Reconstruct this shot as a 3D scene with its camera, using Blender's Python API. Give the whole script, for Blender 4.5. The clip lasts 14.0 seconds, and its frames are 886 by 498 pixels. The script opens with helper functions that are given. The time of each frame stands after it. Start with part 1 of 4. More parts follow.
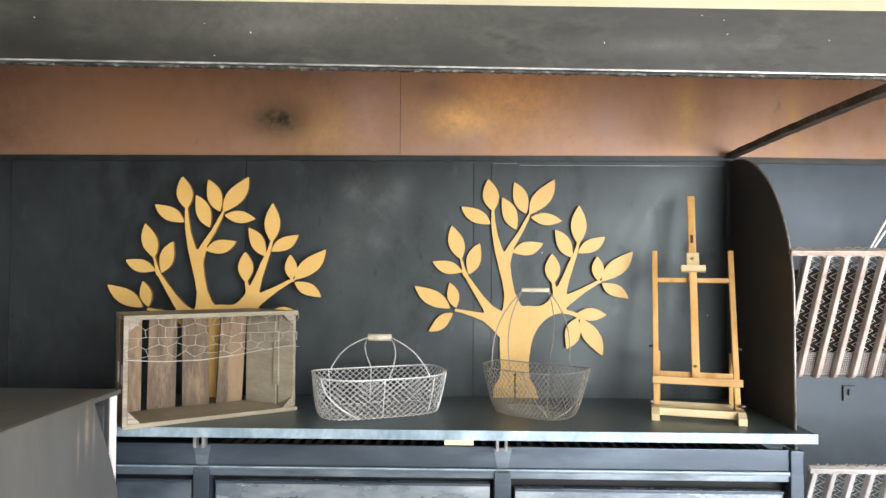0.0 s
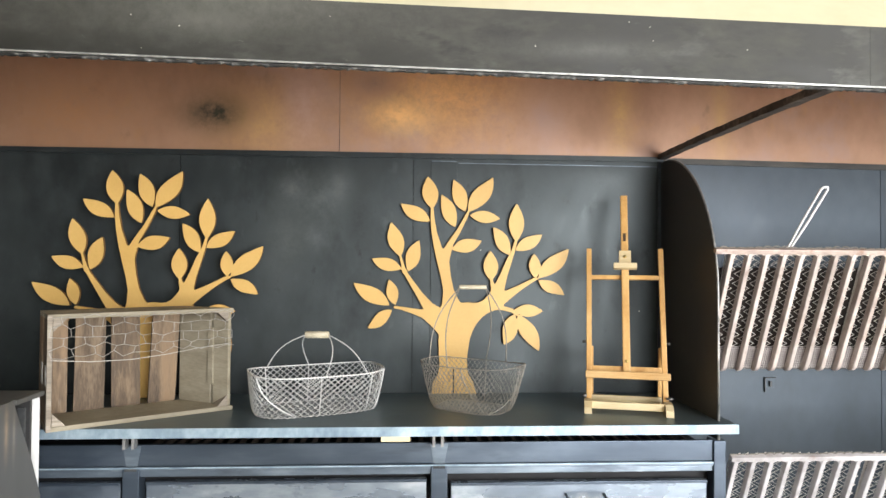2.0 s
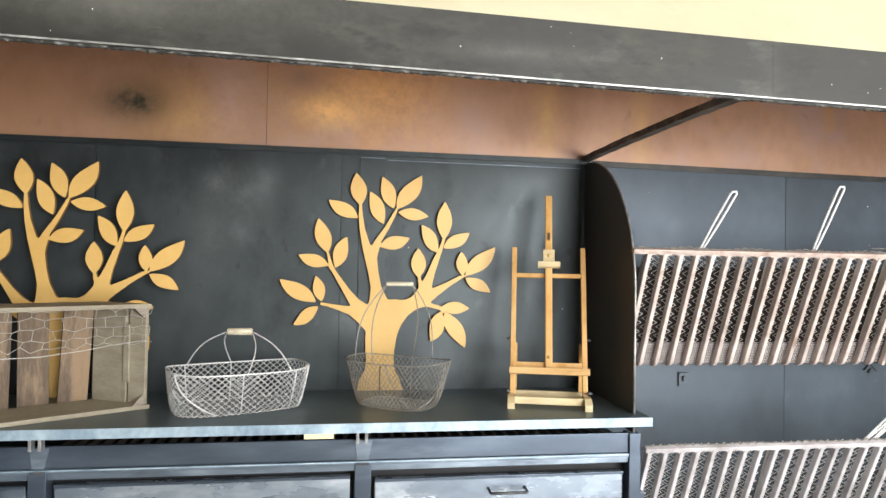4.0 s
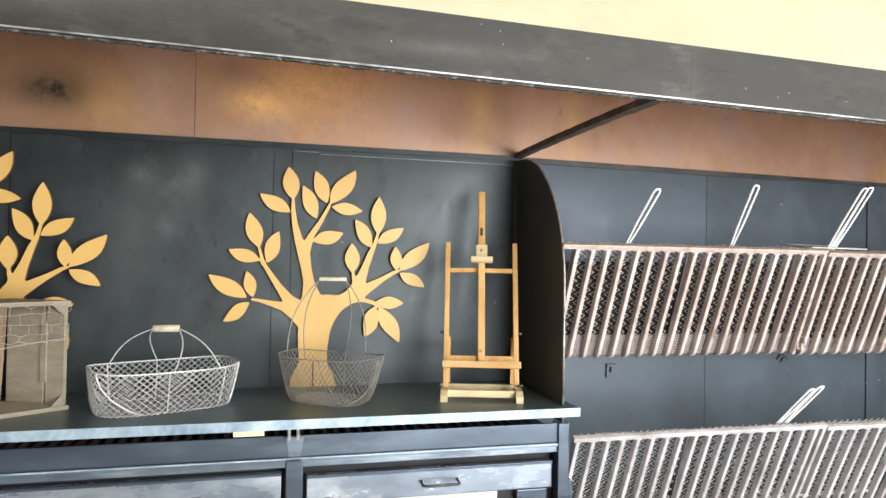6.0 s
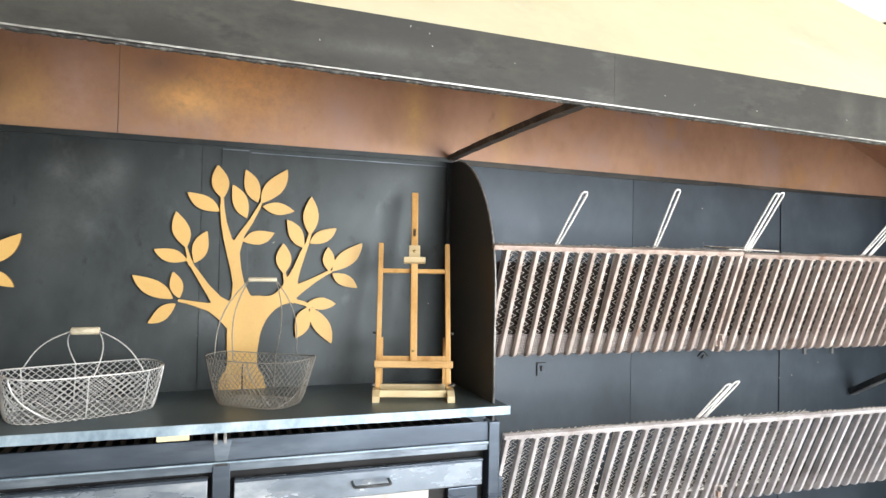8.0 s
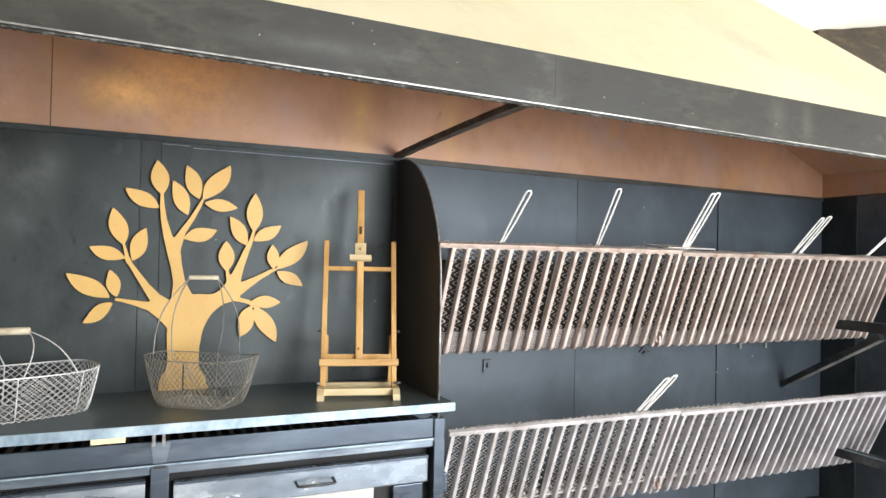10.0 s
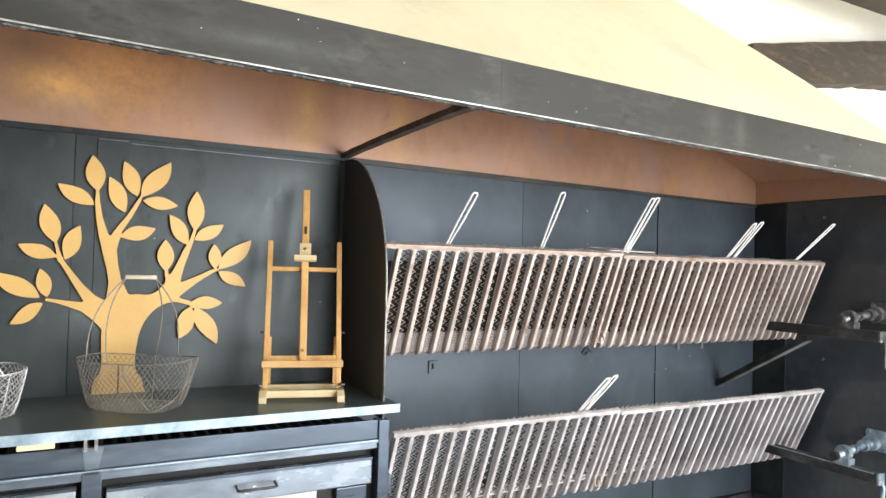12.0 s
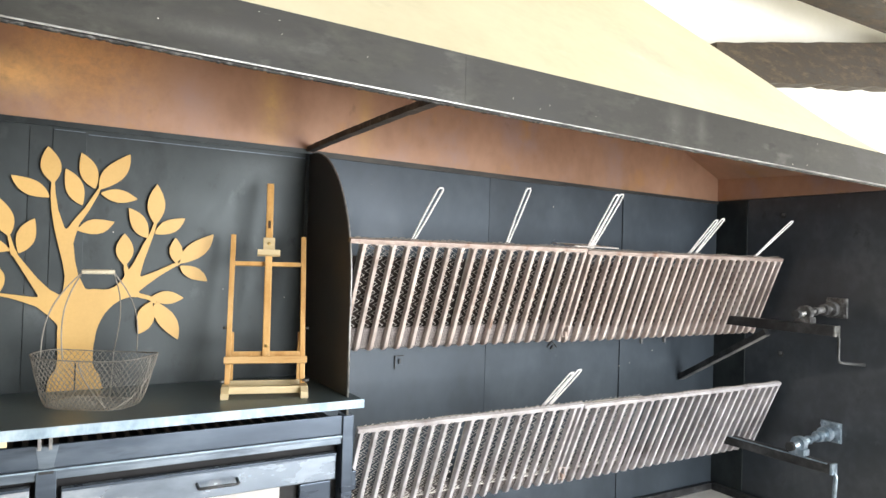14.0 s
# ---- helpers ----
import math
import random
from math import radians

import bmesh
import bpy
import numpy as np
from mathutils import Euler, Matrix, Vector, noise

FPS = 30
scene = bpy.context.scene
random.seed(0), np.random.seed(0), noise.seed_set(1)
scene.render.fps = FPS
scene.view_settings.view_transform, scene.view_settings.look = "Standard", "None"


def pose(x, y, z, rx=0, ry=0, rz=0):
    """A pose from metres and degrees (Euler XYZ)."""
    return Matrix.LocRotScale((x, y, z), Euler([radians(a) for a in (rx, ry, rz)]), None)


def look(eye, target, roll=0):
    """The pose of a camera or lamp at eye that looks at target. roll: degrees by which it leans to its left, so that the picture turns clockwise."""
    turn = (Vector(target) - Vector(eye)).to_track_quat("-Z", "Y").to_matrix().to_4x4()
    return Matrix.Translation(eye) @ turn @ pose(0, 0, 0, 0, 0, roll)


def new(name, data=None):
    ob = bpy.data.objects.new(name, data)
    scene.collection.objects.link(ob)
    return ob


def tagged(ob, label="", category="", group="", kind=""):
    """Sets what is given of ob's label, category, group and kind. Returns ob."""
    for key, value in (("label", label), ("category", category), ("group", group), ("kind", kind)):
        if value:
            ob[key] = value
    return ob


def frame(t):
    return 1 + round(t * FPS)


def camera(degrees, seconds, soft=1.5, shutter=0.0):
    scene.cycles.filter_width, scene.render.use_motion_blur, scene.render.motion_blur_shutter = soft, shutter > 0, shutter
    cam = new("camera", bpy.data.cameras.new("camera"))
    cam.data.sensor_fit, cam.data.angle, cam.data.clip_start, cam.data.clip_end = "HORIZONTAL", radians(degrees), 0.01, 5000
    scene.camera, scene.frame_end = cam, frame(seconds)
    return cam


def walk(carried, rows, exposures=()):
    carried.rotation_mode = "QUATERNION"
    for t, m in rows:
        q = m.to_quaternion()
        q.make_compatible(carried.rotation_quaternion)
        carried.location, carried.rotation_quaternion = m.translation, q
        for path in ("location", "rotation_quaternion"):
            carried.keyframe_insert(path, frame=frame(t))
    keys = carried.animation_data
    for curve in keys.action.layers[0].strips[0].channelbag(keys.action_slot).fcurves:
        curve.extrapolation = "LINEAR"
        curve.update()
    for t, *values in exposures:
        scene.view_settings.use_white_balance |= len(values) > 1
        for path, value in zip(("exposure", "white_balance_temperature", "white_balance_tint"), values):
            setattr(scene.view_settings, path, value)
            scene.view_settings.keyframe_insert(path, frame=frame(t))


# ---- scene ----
cam = camera(67.5, 14.0, soft=1.5)
PATH = [
    (0, (-0.038, -0.553, 1.442), (-0.084, 1.445, 1.496), 0.3),
    (0.5, (-0.032, -0.554, 1.447), (-0.059, 1.445, 1.49), 0.4),
    (1, (-0.023, -0.557, 1.444), (-0.023, 1.443, 1.486), 0.3),
    (1.5, (-0.015, -0.559, 1.446), (0.032, 1.44, 1.488), 0.3),
    (2, (-0.01, -0.563, 1.449), (0.102, 1.434, 1.489), 0.4),
    (2.5, (-0.012, -0.564, 1.446), (0.161, 1.428, 1.489), 0.6),
    (3, (-0.004, -0.567, 1.447), (0.214, 1.421, 1.488), 0.8),
    (5.5, (0.022, -0.582, 1.444), (0.468, 1.368, 1.473), 1.0),
    (6, (0.026, -0.585, 1.445), (0.515, 1.354, 1.471), 1.0),
    (6.5, (0.031, -0.589, 1.442), (0.566, 1.338, 1.471), 1.1),
    (7, (0.034, -0.592, 1.443), (0.611, 1.323, 1.471), 1.2),
    (7.5, (0.038, -0.596, 1.439), (0.663, 1.304, 1.473), 1.2),
    (8, (0.045, -0.601, 1.44), (0.708, 1.286, 1.476), 1.1),
    (10.5, (0.065, -0.615, 1.439), (0.898, 1.203, 1.477), 1.2),
    (11, (0.065, -0.615, 1.433), (0.936, 1.185, 1.477), 1.3),
    (11.5, (0.071, -0.618, 1.438), (0.971, 1.167, 1.478), 1.4),
    (12, (0.07, -0.619, 1.435), (1.005, 1.148, 1.479), 1.5),
    (12.5, (0.074, -0.618, 1.433), (1.033, 1.137, 1.476), 1.6),
    (13, (0.08, -0.621, 1.436), (1.06, 1.122, 1.474), 1.6),
    (13.5, (0.079, -0.622, 1.434), (1.078, 1.11, 1.471), 1.6),
    (14, (0.085, -0.625, 1.441), (1.099, 1.099, 1.468), 1.7),
]
walk(cam, [(t, look(eye, target, roll)) for t, eye, target, roll in PATH], [(0, 0.07), (3, 0.07), (8, 0.03), (10.5, -0.05), (14, -0.02)])

# ---- world and light ----
world = bpy.data.worlds.new("world")
scene.world = world
world.use_nodes = True
sky = world.node_tree.nodes.new("ShaderNodeTexSky")
sky.sky_type = "NISHITA"
sky.sun_disc = False
sky.sun_elevation, sky.sun_rotation = radians(48), radians(140)
world.node_tree.links.new(sky.outputs[0], world.node_tree.nodes["Background"].inputs[0])
world.node_tree.nodes["Background"].inputs[1].default_value = 0.12


def opening_lamp(name, m, sx, sy, watts, colour):
    lamp = bpy.data.lights.new(name, "AREA")
    lamp.shape, lamp.size, lamp.size_y = "RECTANGLE", sx, sy
    lamp.energy, lamp.color = watts, colour
    ob = new(name, lamp)
    ob.matrix_world = m
    return ob


opening_lamp("daylight_south", look((2.7, -3.85, 1.45), (1.6, 1.7, 1.2)), 3.1, 2.5, 462, (0.985, 0.99, 1.0))
# unseen lamp added to whiten the wall to the right of the hood
opening_lamp("east_fill", look((6.9, 0.4, 1.9), (3.6, 1.4, 2.4)), 2.4, 1.6, 138, (1.0, 0.98, 0.94))
scene.view_settings.exposure = 0.0


# ---- materials ----
def material(name, colours, rough=(0.5, 0.7), metal=0.0, scale=6.0, stretch=(1, 1, 1), fine=60.0, bump=0.15, piece=0.0,
             spots=None, coat=0.0, patches=()):
    """colours: a ramp from dark to light over a large noise; fine: a smaller grain; spots: (colour, scale, share);
    patches: stains and painted light of their own (centre, radii, colour, strength) on a thing that stands at the
    origin."""
    mat = bpy.data.materials.new(name)
    mat.use_nodes = True
    nt = mat.node_tree
    n, l = nt.nodes, nt.links
    bsdf = n["Principled BSDF"]
    co = n.new("ShaderNodeTexCoord")
    mp = n.new("ShaderNodeMapping")
    mp.inputs["Scale"].default_value = stretch
    l.new(co.outputs["Object"], mp.inputs[0])
    big = n.new("ShaderNodeTexNoise")
    big.inputs["Scale"].default_value, big.inputs["Detail"].default_value, big.inputs["Roughness"].default_value = scale, 6, 0.62
    small = n.new("ShaderNodeTexNoise")
    small.inputs["Scale"].default_value, small.inputs["Detail"].default_value = fine, 4
    shift = n.new("ShaderNodeVectorMath")
    info = n.new("ShaderNodeObjectInfo")
    l.new(mp.outputs[0], shift.inputs[0])
    if piece:
        sc = n.new("ShaderNodeMath")
        sc.operation = "MULTIPLY"
        sc.inputs[1].default_value = 17.0
        l.new(info.outputs["Random"], sc.inputs[0])
        l.new(sc.outputs[0], shift.inputs[1])
    for tex in (big, small):
        l.new(shift.outputs[0], tex.inputs["Vector"])
    mix = n.new("ShaderNodeMath")
    mix.operation = "MULTIPLY_ADD"
    mix.inputs[1].default_value = 0.35
    l.new(small.outputs["Fac"], mix.inputs[0])
    l.new(big.outputs["Fac"], mix.inputs[2])
    ramp = n.new("ShaderNodeValToRGB")
    el = ramp.color_ramp.elements
    for i, c in enumerate(colours):
        p = 0.42 + 0.5 * i / max(1, len(colours) - 1)
        e = el[i] if i < 2 else el.new(p)
        e.position, e.color = p, (*c, 1)
    l.new(mix.outputs[0], ramp.inputs[0])
    colour = ramp.outputs[0]
    layers = () if not spots else spots if isinstance(spots[1], tuple) else (spots,)
    for spot_tone, spot_scale, share in layers:
        tex = n.new("ShaderNodeTexNoise")
        tex.inputs["Scale"].default_value, tex.inputs["Detail"].default_value = spot_scale, 6
        tex.inputs["Roughness"].default_value = 0.62
        l.new(shift.outputs[0], tex.inputs["Vector"])
        cut = n.new("ShaderNodeMapRange")
        cut.inputs["From Min"].default_value, cut.inputs["From Max"].default_value = share, share + 0.14
        l.new(tex.outputs["Fac"], cut.inputs["Value"])
        mx = n.new("ShaderNodeMix")
        mx.data_type = "RGBA"
        l.new(cut.outputs[0], mx.inputs["Factor"])
        l.new(colour, mx.inputs["A"])
        mx.inputs["B"].default_value = (*spot_tone, 1)
        colour = mx.outputs["Result"]
    for centre, radii, tone, strength in patches:
        pm = n.new("ShaderNodeMapping")
        pm.vector_type = "TEXTURE"
        pm.inputs["Location"].default_value, pm.inputs["Scale"].default_value = centre, radii
        l.new(co.outputs["Object"], pm.inputs[0])
        ball = n.new("ShaderNodeTexGradient")
        ball.gradient_type = "QUADRATIC_SPHERE"
        l.new(pm.outputs[0], ball.inputs[0])
        mot = n.new("ShaderNodeTexNoise")
        mot.inputs["Scale"].default_value, mot.inputs["Detail"].default_value = 34, 9
        mot.inputs["Roughness"].default_value = 0.75
        l.new(co.outputs["Object"], mot.inputs["Vector"])
        lift = n.new("ShaderNodeMapRange")
        lift.inputs["From Min"].default_value, lift.inputs["From Max"].default_value = 0.08, 0.66
        l.new(mot.outputs["Fac"], lift.inputs["Value"])
        amt = n.new("ShaderNodeMath")
        amt.operation = "MULTIPLY"
        l.new(ball.outputs["Fac"], amt.inputs[0])
        l.new(lift.outputs[0], amt.inputs[1])
        amt2 = n.new("ShaderNodeMath")
        amt2.operation, amt2.use_clamp = "MULTIPLY", True
        amt2.inputs[1].default_value = strength
        l.new(amt.outputs[0], amt2.inputs[0])
        mx = n.new("ShaderNodeMix")
        mx.data_type = "RGBA"
        l.new(amt2.outputs[0], mx.inputs["Factor"])
        l.new(colour, mx.inputs["A"])
        mx.inputs["B"].default_value = (*tone, 1)
        colour = mx.outputs["Result"]
    if piece:
        hsv = n.new("ShaderNodeHueSaturation")
        vr = n.new("ShaderNodeMapRange")
        vr.inputs["To Min"].default_value, vr.inputs["To Max"].default_value = 1 - piece, 1 + piece
        l.new(info.outputs["Random"], vr.inputs["Value"])
        l.new(vr.outputs[0], hsv.inputs["Value"])
        l.new(colour, hsv.inputs["Color"])
        colour = hsv.outputs[0]
    l.new(colour, bsdf.inputs["Base Color"])
    rr = n.new("ShaderNodeMapRange")
    rr.inputs["From Min"].default_value, rr.inputs["From Max"].default_value = 0.5, 0.85
    rr.inputs["To Min"].default_value, rr.inputs["To Max"].default_value = rough
    l.new(mix.outputs[0], rr.inputs["Value"])
    l.new(rr.outputs[0], bsdf.inputs["Roughness"])
    bsdf.inputs["Metallic"].default_value = metal
    bsdf.inputs["Coat Weight"].default_value = coat
    if bump:
        bp = n.new("ShaderNodeBump")
        bp.inputs["Strength"].default_value, bp.inputs["Distance"].default_value = bump, 0.004
        l.new(mix.outputs[0], bp.inputs["Height"])
        l.new(bp.outputs[0], bsdf.inputs["Normal"])
    return mat


M_WALL = material("blackened_steel_sheet", ((0.026, 0.033, 0.036), (0.038, 0.047, 0.050), (0.058, 0.069, 0.072)), (0.36, 0.54), 0.5, 2.0, (1, 1, 0.6), 22, 0.06, 0.06,
                  spots=(((0.024, 0.030, 0.032), 3.6, 0.54), ((0.066, 0.077, 0.079), 12.0, 0.62), ((0.022, 0.027, 0.028), 22.0, 0.62)),
                  patches=(((-0.30, 1.72, 1.66), (0.24, 0.5, 0.20), (0.085, 0.098, 0.099), 1.3), ((-0.40, 1.72, 1.70), (0.09, 0.5, 0.08), (0.12, 0.135, 0.137), 1.2), ((-0.24, 1.72, 1.70), (0.08, 0.5, 0.10), (0.11, 0.125, 0.127), 1.2), ((-0.32, 1.72, 1.53), (0.11, 0.5, 0.09), (0.10, 0.115, 0.117), 1.1), ((-0.17, 1.72, 1.60), (0.11, 0.5, 0.2), (0.016, 0.020, 0.020), 1.1), ((-0.42, 1.72, 1.52), (0.14, 0.5, 0.24), (0.080, 0.092, 0.092), 1.2),
                           # the last patch paints a soft sheen high on the wall
                           ((0.05, 1.72, 1.25), (0.16, 0.5, 0.13), (0.10, 0.115, 0.12), 1.0), ((0.70, 1.72, 1.74), (0.26, 0.5, 0.12), (0.075, 0.088, 0.092), 0.8)))
M_BLUEWALL = material("blue_grey_steel_sheet", ((0.039, 0.052, 0.066), (0.055, 0.072, 0.091), (0.080, 0.102, 0.125)), (0.42, 0.58), 0.35, 2.2, (1, 1, 0.7), 22, 0.04, 0.05,
                      spots=((0.12, 0.135, 0.15), 9.0, 0.69))
M_RIGHT = material("dark_waxed_steel", ((0.031, 0.037, 0.045), (0.047, 0.056, 0.068), (0.085, 0.097, 0.112)), (0.36, 0.52), 0.2, 2.2, (1, 1, 0.8), 25, 0.05,
                   spots=(((0.13, 0.145, 0.165), 6.0, 0.68), ((0.03, 0.034, 0.04), 12.0, 0.62)), coat=0.4)
M_PANEL = material("black_plate", ((0.040, 0.041, 0.042), (0.062, 0.063, 0.064), (0.095, 0.095, 0.095)), (0.34, 0.50), 0.25, 5, (1, 1, 1), 40, 0.05)
M_EDGE = material("bright_edge_steel", ((0.10, 0.10, 0.10), (0.32, 0.32, 0.315), (0.62, 0.62, 0.61)), (0.3, 0.5), 0.6, 9, (1, 1, 1), 60, 0.15)
M_BEAM = material("smeared_black_beam", ((0.006, 0.0065, 0.006), (0.016, 0.016, 0.0138), (0.050, 0.050, 0.043)), (0.46, 0.70), 0.1, 5.5, (0.7, 1, 1.7), 38, 0.16,
                  spots=(((0.070, 0.070, 0.062), 7.0, 0.61), ((0.006, 0.0065, 0.006), 16.0, 0.58), ((0.10, 0.10, 0.09), 34.0, 0.68)),
                  patches=(((1.66, 0.72, 1.86), (0.07, 0.3, 0.10), (0.075, 0.075, 0.066), 0.8), ((1.78, 0.72, 1.86), (0.04, 0.3, 0.10), (0.075, 0.075, 0.066), 0.8),
                           # the wide second patch paints the left stretch lighter, making up for weak light
                           ((-0.4, 0.72, 1.91), (0.25, 0.3, 0.06), (0.09, 0.09, 0.08), 1.1), ((-0.35, 0.72, 1.95), (0.9, 0.3, 0.16), (0.088, 0.088, 0.077), 1.2), ((0.35, 0.72, 1.87), (0.4, 0.3, 0.04), (0.07, 0.07, 0.063), 0.9), ((0.925, 0.72, 1.86), (0.05, 0.3, 0.14), (0.06, 0.06, 0.054), 0.5)))
M_WELD = material("rough_weld_bead", ((0.012, 0.012, 0.012), (0.034, 0.034, 0.032), (0.26, 0.26, 0.25)), (0.4, 0.65), 0.3, 70, (1, 1, 1), 120, 0.8)
M_EDGETRIM = material("scorched_trim_steel", ((0.022, 0.024, 0.025), (0.042, 0.043, 0.042), (0.10, 0.095, 0.085)), (0.4, 0.6), 0.3, 8, (0.4, 1, 1), 50, 0.15)
M_COPPER = material("copper_patina_and_glow", ((0.34, 0.20, 0.133), (0.435, 0.265, 0.18), (0.515, 0.325, 0.225)), (0.32, 0.50), 0.4, 2.3, (1, 1, 0.7), 30, 0.03,
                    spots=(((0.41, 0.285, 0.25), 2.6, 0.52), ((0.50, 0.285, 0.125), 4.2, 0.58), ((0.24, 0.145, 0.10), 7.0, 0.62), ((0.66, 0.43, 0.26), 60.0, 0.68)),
                    # the golden patches paint a bright reflection into the copper
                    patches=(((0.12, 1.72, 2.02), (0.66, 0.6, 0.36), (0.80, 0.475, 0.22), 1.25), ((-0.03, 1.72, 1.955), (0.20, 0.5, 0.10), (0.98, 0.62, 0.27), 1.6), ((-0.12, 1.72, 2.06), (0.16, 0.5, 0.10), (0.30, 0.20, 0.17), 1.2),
                             # left-hand patches lighten the copper where more light should fall
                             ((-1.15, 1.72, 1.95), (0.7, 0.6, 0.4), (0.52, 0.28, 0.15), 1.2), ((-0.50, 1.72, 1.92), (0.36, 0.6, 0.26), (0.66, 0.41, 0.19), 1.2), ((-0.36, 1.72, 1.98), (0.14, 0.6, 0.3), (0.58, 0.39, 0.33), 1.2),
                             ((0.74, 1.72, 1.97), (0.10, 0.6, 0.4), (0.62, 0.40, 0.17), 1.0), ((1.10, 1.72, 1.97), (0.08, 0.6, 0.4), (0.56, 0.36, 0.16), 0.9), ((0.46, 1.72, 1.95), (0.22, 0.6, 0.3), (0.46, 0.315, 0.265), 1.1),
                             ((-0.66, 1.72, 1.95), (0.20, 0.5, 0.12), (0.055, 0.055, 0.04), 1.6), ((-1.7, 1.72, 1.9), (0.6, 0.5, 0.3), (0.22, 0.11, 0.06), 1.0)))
M_PLASTER = material("cream_plaster", ((0.445, 0.408, 0.286), (0.505, 0.467, 0.337), (0.545, 0.505, 0.375)), (0.75, 0.9), 0, 2.0, (1, 1, 1), 26, 0.16,
                     spots=(((0.42, 0.392, 0.30), 2.4, 0.58), ((0.57, 0.545, 0.44), 5.0, 0.64), ((0.38, 0.345, 0.25), 17.0, 0.70)))
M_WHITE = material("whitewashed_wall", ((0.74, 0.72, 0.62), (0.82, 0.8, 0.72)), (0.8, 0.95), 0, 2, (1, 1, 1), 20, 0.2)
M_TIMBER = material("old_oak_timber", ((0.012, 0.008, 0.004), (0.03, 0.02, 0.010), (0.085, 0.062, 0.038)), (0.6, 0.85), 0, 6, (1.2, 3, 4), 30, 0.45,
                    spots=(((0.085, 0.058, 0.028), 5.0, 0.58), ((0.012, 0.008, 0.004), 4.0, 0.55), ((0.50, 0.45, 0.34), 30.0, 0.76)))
# unseen walls: the tone sets how much light they bounce back
M_ROOM = material("unseen_room_wall", ((0.30, 0.285, 0.25), (0.38, 0.362, 0.325)), (0.8, 0.95), 0, 2, (1, 1, 1), 20, 0.2)
M_ZINC = material("zinc_worktop", ((0.075, 0.108, 0.128), (0.115, 0.158, 0.18), (0.19, 0.245, 0.272)), (0.3, 0.45), 0.5, 3, (1, 1, 1), 30, 0.05,
                 spots=((0.08, 0.10, 0.11), 16.0, 0.64))
# brighter, bluer copy of the zinc: reflected sky put into the colour
M_ZINCEDGE = material("zinc_edge_with_sheen", ((0.16, 0.23, 0.31), (0.30, 0.40, 0.48), (0.52, 0.63, 0.70)), (0.4, 0.55), 0.35, 7, (1.6, 1, 1), 40, 0.05)
M_CAB = material("brushed_blue_steel", ((0.042, 0.056, 0.080), (0.074, 0.097, 0.130), (0.14, 0.175, 0.222)), (0.26, 0.40), 0.6, 2.6, (0.35, 1, 1.6), 14, 0.03,
                 spots=(((0.20, 0.24, 0.28), 9.0, 0.72), ((0.05, 0.062, 0.08), 5.0, 0.60)))
M_LEDGE = material("pale_ledge_steel", ((0.10, 0.13, 0.17), (0.17, 0.212, 0.26), (0.32, 0.375, 0.43)), (0.28, 0.42), 0.55, 5.0, (0.5, 1, 2.0), 30, 0.04,
                   spots=((0.09, 0.11, 0.14), 6.0, 0.60))
# near-black, so that joints and recesses get their shade from the colour
M_CABDARK = material("shaded_gap_black", ((0.01, 0.01, 0.012), (0.02, 0.02, 0.022)), (0.6, 0.8), 0.1, 8, bump=0.0)
# whitish blue tones put the reflected sky into the drawer fronts
M_FACE = material("drawer_front_with_sky", ((0.12, 0.155, 0.205), (0.25, 0.30, 0.365), (0.50, 0.56, 0.62)), (0.20, 0.36), 0.65, 2.6, (0.7, 1, 1.8), 14, 0.03,
                  spots=(((0.60, 0.64, 0.69), 5.0, 0.60), ((0.08, 0.10, 0.13), 11.0, 0.62)))
M_GOLD = material("ochre_painted_board", ((0.63, 0.385, 0.11), (0.69, 0.435, 0.135), (0.73, 0.475, 0.16)), (0.42, 0.55), 0, 3, (1, 1, 1), 130, 0.05)
M_GOLDEDGE = material("cut_board_edge", ((0.16, 0.08, 0.025), (0.30, 0.16, 0.05)), (0.6, 0.8), 0, 20, bump=0.1)
M_PINE = material("lacquered_pine", ((0.50, 0.25, 0.07), (0.66, 0.38, 0.13), (0.76, 0.50, 0.21)), (0.3, 0.45), 0, 5, (7, 7, 0.9), 55, 0.05, 0.07)
M_PALEPINE = material("bare_pine", ((0.55, 0.42, 0.22), (0.68, 0.55, 0.32), (0.76, 0.66, 0.44)), (0.45, 0.6), 0, 5, (0.9, 7, 7), 55, 0.06, 0.06)
M_CRATE = material("weathered_crate_wood", ((0.045, 0.031, 0.021), (0.15, 0.105, 0.068), (0.33, 0.255, 0.182)), (0.65, 0.85), 0, 3.2, (6, 6, 1.1), 45, 0.5, 0.08,
                   spots=(((0.28, 0.19, 0.115), 1.6, 0.52), ((0.045, 0.035, 0.026), 3.0, 0.60), ((0.40, 0.34, 0.27), 7.0, 0.64)))
M_CRATEH = material("weathered_crate_board", ((0.11, 0.09, 0.07), (0.28, 0.24, 0.195), (0.48, 0.43, 0.36)), (0.65, 0.85), 0, 4, (0.8, 7, 7), 45, 0.45, 0.14,
                    spots=(((0.15, 0.125, 0.095), 4.0, 0.60), ((0.56, 0.52, 0.45), 9.0, 0.62)))
M_CRATESIDE = material("olive_grey_crate_board", ((0.20, 0.172, 0.122), (0.30, 0.265, 0.195), (0.40, 0.36, 0.275)), (0.65, 0.85), 0, 3, (1.2, 1.2, 5), 40, 0.3, 0.06,
                      spots=((0.16, 0.13, 0.09), 5.0, 0.66))
M_BRIGHTWIRE = material("galvanised_wire", ((0.50, 0.51, 0.515), (0.76, 0.77, 0.77)), (0.3, 0.5), 0.35, 30, bump=0.0)
